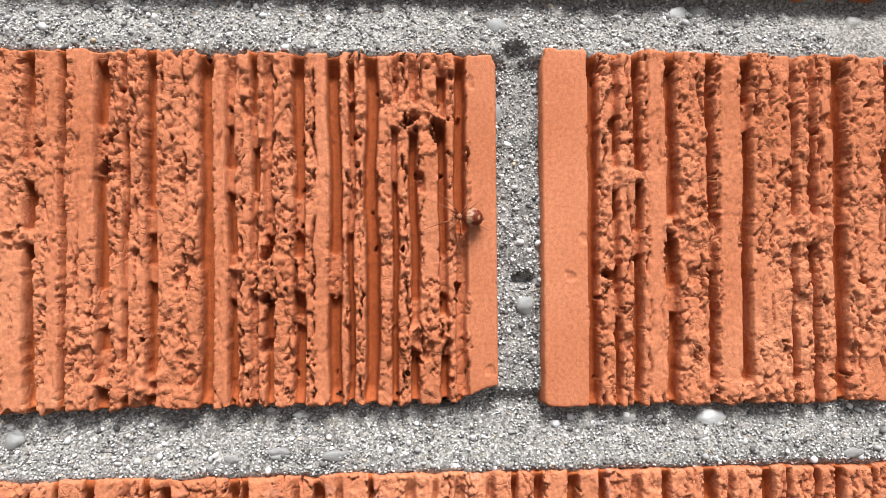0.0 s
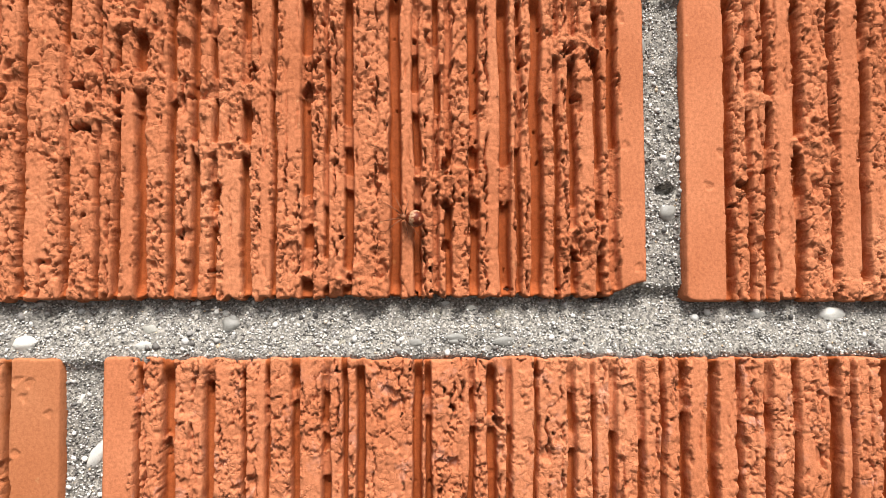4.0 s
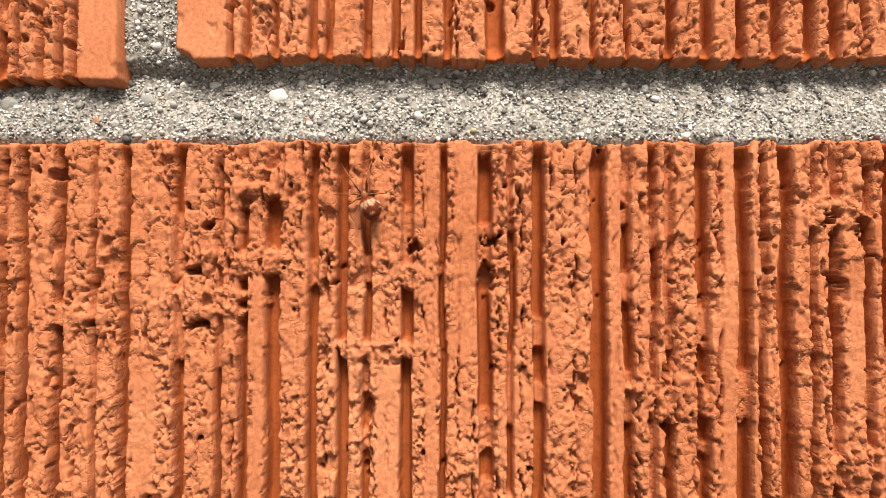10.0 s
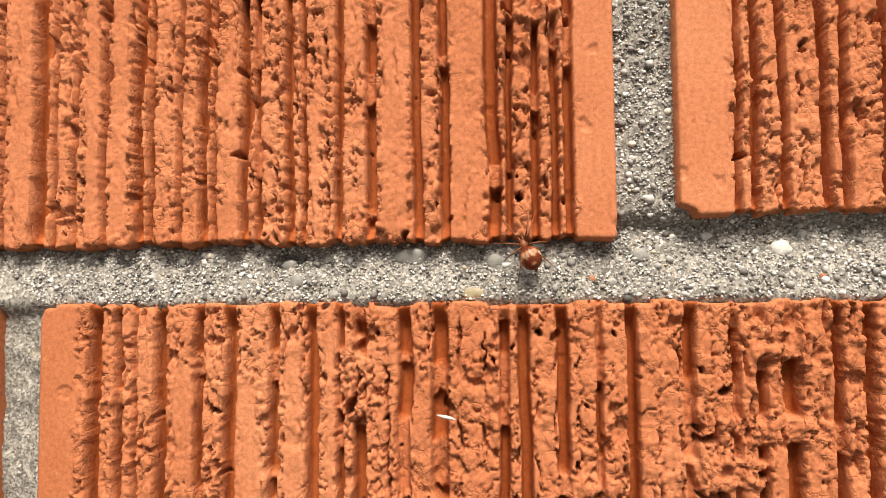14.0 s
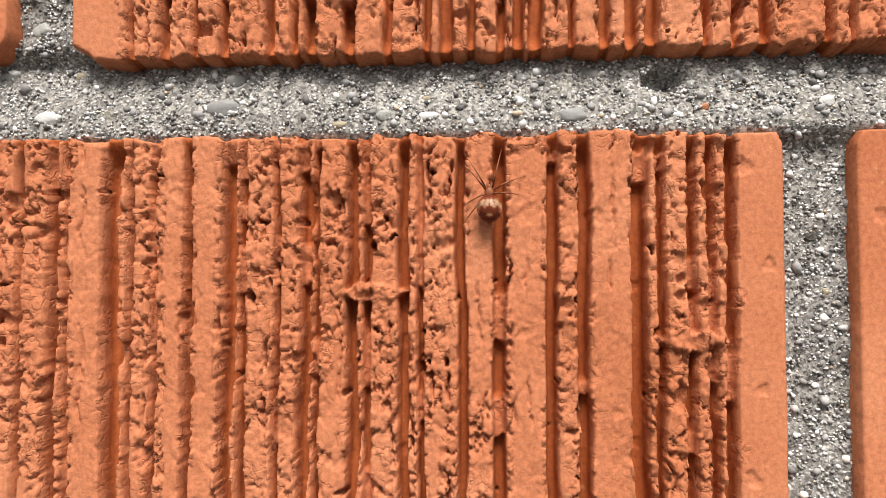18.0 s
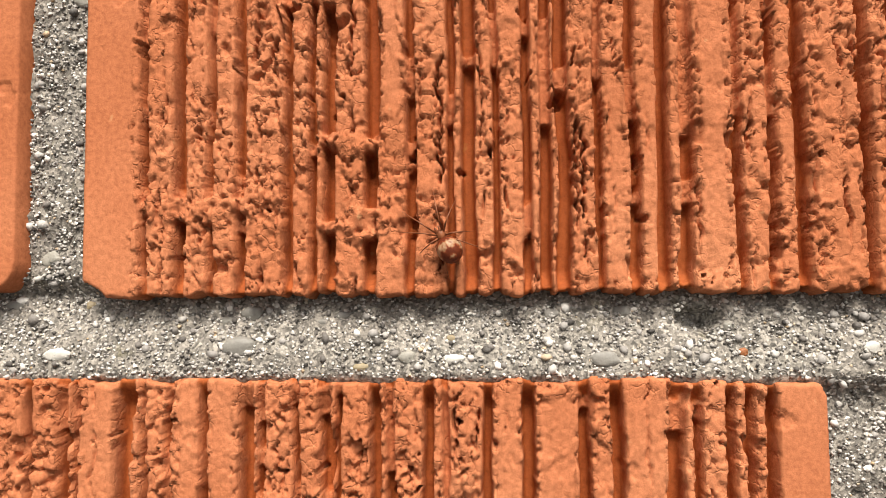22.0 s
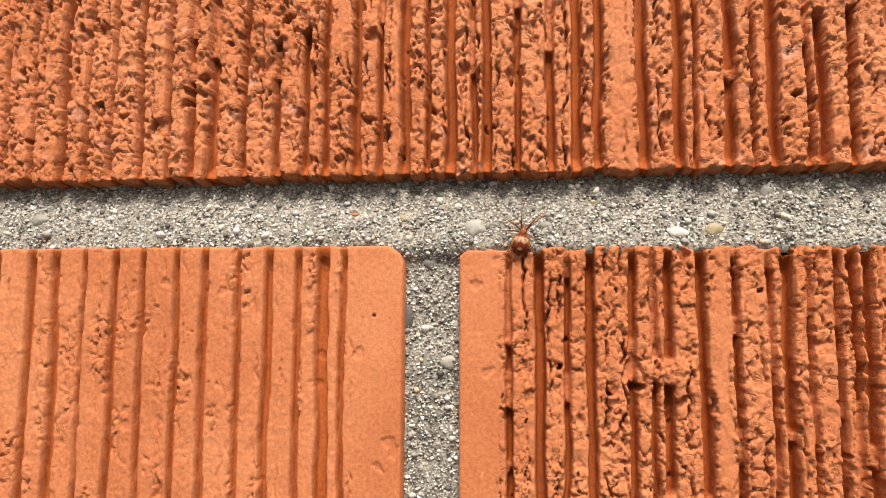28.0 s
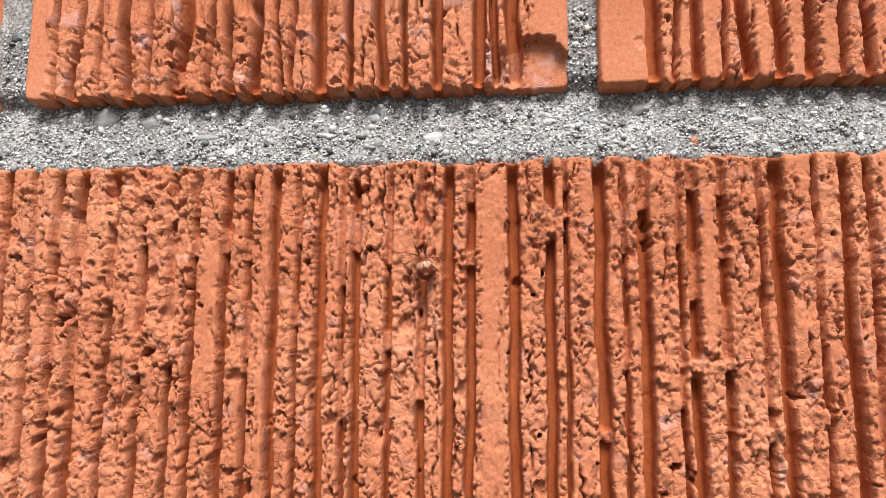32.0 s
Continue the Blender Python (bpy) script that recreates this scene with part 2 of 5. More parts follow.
def layered(x, z, seed, octaves=3):
    return sum(soft_noise(x * 2 ** k, z * 2 ** k, seed + k) * 0.5 ** k for k in range(octaves)) / sum(0.5 ** k for k in range(octaves))


def billows(x, z, seed, octaves=3):
    """Round crumbs with sharp creases between them, at several sizes, from 0 in the creases to about 0.7."""
    total = 0
    for k in range(octaves):
        c, q = math.cos(0.6 + 0.7 * k), math.sin(0.6 + 0.7 * k)
        total = total + np.abs(2 * soft_noise((c * x - q * z) * 2.1 ** k, (q * x + c * z) * 2.1 ** k, seed + k) - 1) * 0.55 ** k
    return total / sum(0.55 ** k for k in range(octaves))


def clumps(x, z, seed):
    """Cells: distance to the border between two cells, the cell's own two random values, and the way from its middle."""
    i, j = np.floor(x), np.floor(z)
    first, second = np.full(x.shape, 9.0), np.full(x.shape, 9.0)
    own, other, dx, dz = (np.zeros(x.shape) for _ in range(4))
    for a in (-1, 0, 1):
        for b in (-1, 0, 1):
            px, pz = i + a + hashed(i + a, j + b, seed), j + b + hashed(i + a, j + b, seed + 1)
            d = np.hypot(px - x, pz - z)
            near = d < first
            second = np.where(near, first, np.minimum(second, d))
            first = np.where(near, d, first)
            own = np.where(near, hashed(i + a, j + b, seed + 2), own)
            other = np.where(near, hashed(i + a, j + b, seed + 3), other)
            dx, dz = np.where(near, x - px, dx), np.where(near, z - pz, dz)
    return second - first, own, other, dx, dz


def step(value, low, high):
    t = np.clip((value - low) / (high - low), 0, 1)
    return t * t * (3 - 2 * t)


def spaced(lo, hi, fine_lo, fine_hi, fine, coarse):
    """Grid lines from lo to hi, close together within the fine stretch."""
    parts = []
    a, b = max(lo, fine_lo), min(hi, fine_hi)
    if a >= b:
        return np.linspace(lo, hi, max(3, int((hi - lo) / coarse) + 1))
    if lo < a:
        parts.append(np.linspace(lo, a, max(2, int((a - lo) / coarse) + 1))[:-1])
    parts.append(np.linspace(a, b, int((b - a) / fine) + 1))
    if hi > b:
        parts.append(np.linspace(b, hi, max(2, int((hi - b) / coarse) + 1))[1:])
    return np.concatenate(parts)


def sheet_mesh(name, x, y, z, keep=None, layers=None, smooth=True):
    """A grid of quads with corners x, y, z (2D arrays in mm). keep: which quads stay."""
    rows, cols = x.shape
    index = np.arange(rows * cols).reshape(rows, cols)
    quads = np.stack([index[:-1, :-1], index[:-1, 1:], index[1:, 1:], index[1:, :-1]], -1).reshape(-1, 4)
    points = np.stack([x, y, z], -1).reshape(-1, 3) / 1000.0
    if keep is not None:
        quads = quads[keep.reshape(-1)]
        used, flat = np.unique(quads, return_inverse=True)
        points, quads = points[used], flat.reshape(-1, 4)
        layers = {k: v.reshape(-1)[used] for k, v in (layers or {}).items()}
    mesh = bpy.data.meshes.new(name)
    mesh.vertices.add(len(points))
    mesh.vertices.foreach_set("co", points.astype(np.float32).ravel())
    mesh.loops.add(len(quads) * 4)
    mesh.loops.foreach_set("vertex_index", quads.astype(np.int32).ravel())
    mesh.polygons.add(len(quads))
    mesh.polygons.foreach_set("loop_start", np.arange(0, len(quads) * 4, 4, dtype=np.int32))
    if isinstance(smooth, np.ndarray):
        smooth = smooth.reshape(-1)
    mesh.polygons.foreach_set("use_smooth", np.full(len(quads), True) & smooth)
    for key, values in (layers or {}).items():
        mesh.attributes.new(key, "FLOAT", "POINT").data.foreach_set("value", values.astype(np.float32).ravel())
    mesh.update(calc_edges=True)
    mesh.validate()
    return mesh


# ---- the bricks of the wall that the camera passes: where they lie (mm), their margins and scored grooves (middle, width) ----
BRICKS = {}
BRICKS["M0"] = dict(x=(-366, -127.4), z=(-82, -11.2), margins=(9, 10.5), torn=0.3, near=(-155, -120), ochre=0.35,
        grooves=[(-352, 1.2), (-345.4, 1.2), (-339.6, 2), (-332.9, 0.8), (-326.3, 2), (-320.9, 1.2), (-315.7, 2), (-309.3, 2), (-303.5, 1.2), (-298.1, 1.2), (-290.6, 2), (-283.5, 0.8), (-278.5, 0.8), (-272.9, 0.8), (-265.5, 1.6), (-259.4, 2), (-252.4, 2), (-246.5, 2), (-238.6, 1.2), (-231, 0.8), (-226.4, 2), (-221.1, 2), (-213.9, 1.6), (-207.9, 2), (-201.4, 2), (-194.9, 1.6), (-188, 0.8), (-180.5, 1.2), (-173.6, 1.6), (-165.7, 0.8), (-158.7, 1.2), (-152, 1.6), (-146.5, 0.8), (-138.6, 1.4)])
BRICKS["M"] = dict(x=(-118.5, 121), z=(-83.5, -12.4), margins=(6, 9), torn=0.75, lean=-0.6, bloom=0.5, pits=[(-105.4, -30.4, 1.43, 2.41), (-33.4, -26.0, 1.25, 1.73), (-95.9, -18.4, 0.73, 1.7)], near=(-125, 92),
        grooves=[(-111.1, 0.9), (-104.9, 2.6), (-96.2, 2.2), (-88.7, 0.7), (-83.6, 0.8), (-77.5, 1.7), (-71.1, 1.7), (-66.6, 0.9), (-63.6, 1.7), (-50.8, 1.9), (-48.7, 1.2), (-39.1, 1.2), (-34.5, 2), (-31, 1), (-24.9, 0.7), (-16.8, 1.8), (-12.1, 0.7), (-7.6, 1.6), (-1.3, 1.4), (3.8, 1), (8.5, 1.8), (15.1, 2.4), (21.3, 1.3), (27.8, 1.8), (34.3, 1.5), (43.1, 2.4), (47.3, 1), (55, 2), (59.8, 0.8), (65.7, 1.2), (70.3, 2), (77.5, 0.8), (82.2, 0.8), (88, 1.6), (94.4, 1.6), (100.7, 0.8), (106.3, 0.8)],
        shut=[(-111.1, -24.3, -19.5), (-104.9, -31, -28.6), (-96.2, -17.2, -11.2), (-88.7, -14.9, -11.2), (-83.6, -27.1, -18.6), (-77.5, -22.3, -18.7), (-71.1, -38.2, -32.2), (-71.1, -28.5, -26.1), (-71.1, -20, -10.2), (-63.6, -14, -10.3), (-48.7, -25.2, -20.3), (-39.1, -27.8, -24.1), (-39.1, -19.2, -10.5), (-34.5, -27.9, -24.8), (-34.5, -14.3, -10.6), (-31, -27.9, -10.6), (-16.8, -33.1, -29.4), (-16.8, -20.7, -10.8), (-12.1, -20.8, -10.8), (-7.6, -29.5, -10.9), (-1.3, -31.5, -10.9), (8.5, -26, -19.8), (21.3, -27.5, -21.2), (27.8, -33.8, -30.1), (27.8, -23.8, -11.2), (34.3, -30.2, -27.7), (34.3, -23.9, -21.4), (43.1, -22.8, -20.2), (47.3, -21.6, -11.4)],
        whole=[(-94.1, -91.1, -19.7, -12.4), (-85.7, -83.8, -41.6, -11.3), (10.1, 13.3, -43.7, -13.6), (16.6, 19.8, -43.8, -13.6)])
BRICKS["A"] = dict(x=(-238.5, 0.5), z=(0.9, 70.2), margins=(7, 6), torn=0.9, chips=[(2.0, -2.5, 10, 6.8)], pits=[(-125.0, 47.8, 2.6, 1.68), (-124.3, 38.5, 2.6, 1.44), (-44.6, 30.4, 1.1, 2.2), (-44.5, 21.9, 1.22, 1.71), (-44.6, 12.7, 0.98, 2.44), (-26.9, 53.6, 1.12, 0.98), (-16.7, 56.4, 1.99, 1.97), (-11.3, 54.9, 1.74, 2.46), (-74.2, 53.0, 2.18, 1.45), (-75.0, 45.7, 1.7, 3.04), (-94.8, 23.6, 0.96, 2.18), (-95.0, 12.7, 0.96, 2.65), (-87.5, 51.5, 1.2, 1.7), (-183.2, 52.6, 1.5, 1.67), (-148.7, 64.2, 1.25, 1.24), (-166.8, 52.8, 1.05, 2.06)], near=(-246, 4), bridges=[(-115.6, 49.2, 8.93, 3.13), (-122.0, 42.4, 8.31, 2.64), (-93.2, 34.2, 7.21, 1.69), (-113.4, 63.0, 5.96, 3.02), (-15.4, 57.3, 6.84, 2.71), (-43.4, 26.8, 6.75, 4.27), (-13.0, 14.9, 5.6, 3.68), (-86.8, 46.7, 4.82, 2.42), (-70.5, 7.0, 4.84, 3.64), (-169.6, 33.7, 7.32, 4.09), (-145.8, 39.2, 4.1, 2.54), (-182.8, 57.3, 3.2, 6.25)],
        grooves=[(-228.4, 2.3), (-224.2, 1.4), (-221, 0.7), (-216.6, 1.9), (-209.5, 1.4), (-204.1, 2), (-196.5, 1.5), (-189.9, 2), (-184.9, 0.9), (-181.7, 1.9), (-174.1, 2.1), (-167.8, 2.4), (-157.3, 1.5), (-153.8, 1.7), (-147.8, 1.7), (-141.9, 0.7), (-136.6, 1.6), (-127.2, 1.7), (-120.4, 1), (-116.5, 1.4), (-111.2, 2.4), (-104.6, 1.5), (-99.5, 1.7), (-95.4, 1.1), (-88.4, 1.8), (-82.4, 0.9), (-75.2, 2.2), (-70.7, 0.8), (-66.1, 1.8), (-55.8, 2.5), (-50.9, 1.5), (-46.6, 1.2), (-44.1, 1.4), (-38, 2.2), (-31.2, 2.4), (-28.2, 1), (-24.2, 2.5), (-19.5, 1), (-15.8, 1.5), (-10.2, 1.5), (-6.7, 2)],
        shut=[(-224.2, 18.5, 23.4), (-224.2, 51.4, 55.4), (-221, 56.4, 68.5), (-209.5, 26.6, 38.4), (-209.5, 57.3, 61.3), (-196.5, 28.1, 36.4), (-196.5, 39.5, 41.6), (-196.5, 56.2, 61.4), (-184.9, 22.2, 26.3), (-184.9, 44.8, 49), (-184.9, 52.1, 56.2), (-181.7, 49, 60.4), (-181.7, 66.7, 69.8), (-174.1, 36.7, 50.6), (-174.1, 59.4, 61.5), (-167.8, 29.7, 35.8), (-167.8, 38.9, 47.1), (-167.8, 54.3, 59.5), (-157.3, 29.9, 35), (-157.3, 49.2, 61.6), (-157.3, 66.7, 69.8), (-141.9, 24.2, 32.5), (-141.9, 36.1, 44.5), (-141.9, 56.4, 69.6), (-127.2, 32.2, 57.4), (-120.4, 30.5, 56.9), (-120.4, 65.3, 70.2), (-116.5, 58.2, 70.2), (-111.2, 48.1, 51.7), (-111.2, 62.5, 70.4)] + [(-104.6, 44.6, 49.8), (-95.4, 17, 20.6), (-95.4, 26.7, 35.7), (-95.4, 45.4, 50.2), (-95.4, 58.7, 70.8), (-88.4, 33.2, 35.5), (-88.4, 45.5, 59.4), (-75.2, 4.5, 12.4), (-75.2, 16.7, 23.9), (-75.2, 45.8, 56.1), (-75.2, 67.6, 71.3), (-70.7, 21.6, 33.7), (-70.7, 54.3, 71.4), (-66.1, 25.3, 28.3), (-66.1, 34.4, 39.8), (-50.9, 21.8, 30.4), (-50.9, 42.6, 47.4), (-50.9, 55.4, 71.9), (-46.6, 2.4, 42.6), (-46.6, 51.2, 58.5), (-44.1, 23.1, 28), (-44.1, 34.1, 72), (-38, 16.5, 18.3), (-38, 34.2, 41.6), (-31.2, 22.1, 30.7), (-28.2, 34.4, 51.6), (-28.2, 60.1, 62.6), (-28.2, 67.5, 72.4), (-19.5, 44.4, 72.6), (-15.8, 15, 21.1)] + [(-15.8, 57.3, 72.7), (-10.2, 10.1, 15), (-10.2, 22.4, 29.8), (-10.2, 55.6, 60.5), (-10.2, 65.5, 72.9), (-6.7, 2.2, 34.7)],
        whole=[(-214.7, -210.5, 39.4, 60.3), (-204.3, -199.1, 11.1, 56.2), (-202.5, -198.1, 34.3, 48.8), (-194.9, -191.4, 9.5, 28.2), (-194.9, -191.4, 38.5, 61.4), (-194.5, -191, 11.3, 56.1), (-187.4, -185.6, 9.7, 69.8), (-135.2, -130.7, 8.7, 31.5), (-114.7, -112.4, 1.2, 47.4), (-93.6, -89.5, 1.4, 32.1), (-85.7, -83, 1.4, 71), (-80.4, -76, 33.6, 71.2), (-54.2, -51.7, 1.7, 71.8), (-35.2, -32.6, 1.9, 72.3), (-30, -28.9, 1.9, 72.4), (-13.9, -11.1, 24.8, 50.6)])
BRICKS["A2"] = dict(x=(9.6, 249), z=(-1.0, 70.6), margins=(9.5, 9), torn=0.75, lean=-0.4, pits=[(23.6, 56.3, 1.0, 1.73), (23.0, 26.1, 1.5, 1.23), (59.3, 10.7, 1.04, 1.49), (51.4, 63.7, 1.28, 3.75), (81.4, 46.7, 1.85, 2.53), (84.7, 28.4, 1.85, 1.26), (24.3, 13.2, 1.0, 1.97)], near=(4, 88), bridges=[(40.0, 34.9, 6.37, 2.73), (49.0, 2.6, 11.57, 2.23), (64.4, 35.1, 6.5, 3.0), (26.1, 45.8, 3.77, 3.08)],
        grooves=[(20, 2), (24.6, 1.2), (29.1, 1.5), (36.2, 2.3), (44.3, 1.7), (51.7, 2.1), (61.5, 1.1), (65.7, 1.5), (71.5, 2.9), (82, 2.1), (89, 0.8), (96.9, 1.6), (102.5, 1.2), (110.2, 2), (116, 2), (122.7, 0.8), (129.4, 1.6), (135.4, 1.2), (143.2, 2), (151.1, 1.6), (157.5, 0.8), (164.8, 1.6), (169.4, 1.2), (174.1, 1.6), (180.2, 1.6), (186.8, 1.6), (193.9, 0.8), (200.5, 0.8), (208.4, 1.6), (215.1, 1.6), (221.6, 1.6), (226.8, 1.2), (232.3, 1.6)],
        whole=[(30.9, 34.4, 1.5, 69.4), (46.1, 50.2, 1.4, 69.8)],
        shut=[(24.6, 17.5, 23.6), (24.6, 27.3, 37.2), (24.6, 43.4, 50.7), (24.6, 58.1, 69.2), (29.1, 29.8, 34.8), (36.2, 17.5, 23.7), (36.2, 34.2, 37.9), (44.3, 26.2, 33.7), (51.7, 55, 61.2), (61.5, 26.4, 38.9), (61.5, 47.6, 51.4), (61.5, 60.2, 70.2), (65.7, 57.7, 70.3), (82, 35.3, 39.1), (82, 51.7, 61.8)])
BRICKS["B"] = dict(x=(-377, -138.3), z=(80.0, 150.0), margins=(9, 7), torn=0.8, pits=[(-198.8, 133.0, 0.82, 1.44), (-191.1, 114.6, 1.07, 1.33), (-157.7, 87.9, 1.02, 1.19), (-198.2, 85.8, 1.07, 1.4), (-155.8, 112.7, 0.85, 1.03), (-154.3, 87.5, 0.67, 0.85), (-218.8, 112.9, 1.3, 1.08), (-203.6, 95.8, 0.9, 0.88)], near=(-312, -130), bridges=[(-151.0, 118.6, 5.07, 1.55), (-198.3, 125.8, 4.51, 1.43)],
        grooves=[(-363, 1.6), (-357.4, 2), (-352.6, 0.8), (-344.7, 1.2), (-339.1, 1.2), (-332.3, 1.6), (-327, 1.2), (-320.1, 0.8), (-315.2, 1.6), (-307.4, 1.2), (-301.4, 1.2), (-296.6, 1.2), (-289, 2), (-283.6, 0.8), (-278.9, 1.2), (-273.3, 1.2), (-265.8, 1.6), (-254.6, 0.9), (-249.3, 1.7), (-246.9, 0.9), (-239.7, 2.7), (-236.6, 0.8), (-232.8, 0.8), (-227.4, 1.1), (-221.1, 2), (-218.7, 1), (-213.4, 0.7), (-209.1, 1.5), (-207, 0.7), (-201.8, 1.4), (-199.3, 1), (-193.7, 1.4), (-191.2, 0.7), (-185.2, 1.2), (-179.5, 1.6), (-171.6, 1.4), (-166.8, 1.5), (-158.7, 2), (-155.7, 0.9), (-151.5, 1.1), (-148.3, 1), (-146, 1.3)],
        shut=[(-249.3, 141.7, 149.2), (-246.9, 91.9, 99.2), (-246.9, 121.2, 127.7), (-246.9, 141.6, 149.1), (-236.6, 126.5, 130.2), (-236.6, 143.1, 150.5), (-232.8, 117.2, 124.6), (-232.8, 130.1, 139.3), (-232.8, 144.8, 149.4), (-221.1, 145.3, 149.9), (-218.7, 125.1, 132.4), (-218.7, 136.9, 138.8), (-218.7, 143.3, 149.8), (-213.4, 102.5, 106.1), (-213.4, 126.8, 134), (-213.4, 145.9, 149.5), (-209.1, 126.7, 133), (-209.1, 143.9, 149.4), (-207, 113.2, 118.5), (-207, 147.4, 149.3), (-199.3, 91.8, 98.9), (-199.3, 111.3, 120.2), (-199.3, 123.7, 126.4), (-199.3, 136.3, 148.9), (-191.2, 105.8, 111.1), (-191.2, 126.2, 148.6), (-179.5, 84, 85.7), (-179.5, 104, 110.1), (-179.5, 118, 125.9), (-171.6, 145.1, 147.8)] + [(-166.8, 110.8, 112.5), (-158.7, 89.2, 93.5), (-158.7, 142, 147.2), (-155.7, 117.5, 119.2), (-155.7, 143.6, 147.1), (-151.5, 102, 105.4), (-151.5, 119.1, 125.2), (-151.5, 126.1, 131.3), (-148.3, 112.2, 129.4), (-146, 108.8, 117.3)],
        whole=[(-245.5, -241.1, 81, 150.8), (-230.9, -228.2, 81.1, 150.2), (-226.2, -222.7, 81.1, 150), (-204.7, -202.7, 81.3, 118.5), (-190.3, -188.3, 81.3, 105.8), (-184.1, -180.7, 111, 148.2), (-177.9, -173, 81.4, 147.9), (-165.8, -160.2, 81.5, 147.4)])
BRICKS["B2"] = dict(x=(-128.2, 111), z=(83.6, 150.2), margins=(9, 9), torn=0.7, round=2.0, chips=[(-130.2, 81.8, 5.4, 4.0)], pits=[(-118.8, 93.3, 1.22, 1.02), (-74.0, 94.4, 1.17, 1.0)], near=(-135, 30),
        grooves=[(-118.6, 0.9), (-115.9, 1.2), (-111.4, 1), (-105, 1.4), (-102, 1.3), (-95.3, 1.3), (-90.6, 1.2), (-86.6, 0.9), (-81.7, 1.2), (-73.1, 2.9), (-66.8, 0.6), (-63.4, 1.5), (-56.7, 0.9), (-51, 0.8), (-43.7, 1.6), (-37.1, 2), (-31.6, 1.6), (-25.5, 2), (-20, 2), (-15.3, 2), (-10.3, 0.8), (-4.1, 2), (2.3, 1.2), (7, 2), (14.4, 1.6), (20.8, 1.2), (28.3, 1.6), (33.2, 1.2), (37.9, 1.2), (45.5, 2), (52, 0.8), (58.2, 0.8), (63.3, 1.6), (68.7, 0.8), (75, 2), (79.7, 0.8), (85.4, 1.6), (93.3, 2)],
        whole=[(-93.5, -91.3, 84.4, 93.7)],
        shut=[])
BRICKS["CL"] = dict(x=(-496, -257.2), z=(163.2, 231.8), margins=(9, 9), torn=0.0, round=4.2, depth=2.4, pits=[(-262.8, 218.2, 0.61, 0.6)], near=(-348, -250),
        grooves=[(-482, 0.8), (-476.3, 1.2), (-471.3, 0.8), (-466.2, 1.6), (-458.5, 1.2), (-451.1, 0.8), (-444.9, 2), (-440.3, 1.6), (-434.9, 2), (-430.2, 1.6), (-423, 0.8), (-415.5, 1.2), (-410.8, 0.8), (-406.1, 0.8), (-398.6, 0.8), (-392.3, 2), (-386.7, 1.6), (-381.9, 2), (-375.2, 1.6), (-369.4, 1.2), (-361.4, 2), (-356.5, 0.8), (-349.5, 2), (-342.2, 1.2), (-334.5, 1.7), (-329, 1.9), (-322.9, 0.7), (-316.3, 1.4), (-310.2, 1.1), (-302.9, 1.2), (-297.0, 1.5), (-290.3, 1.1), (-284.0, 1.6), (-278.1, 1.1), (-273.1, 2.4), (-269.1, 1.0)])
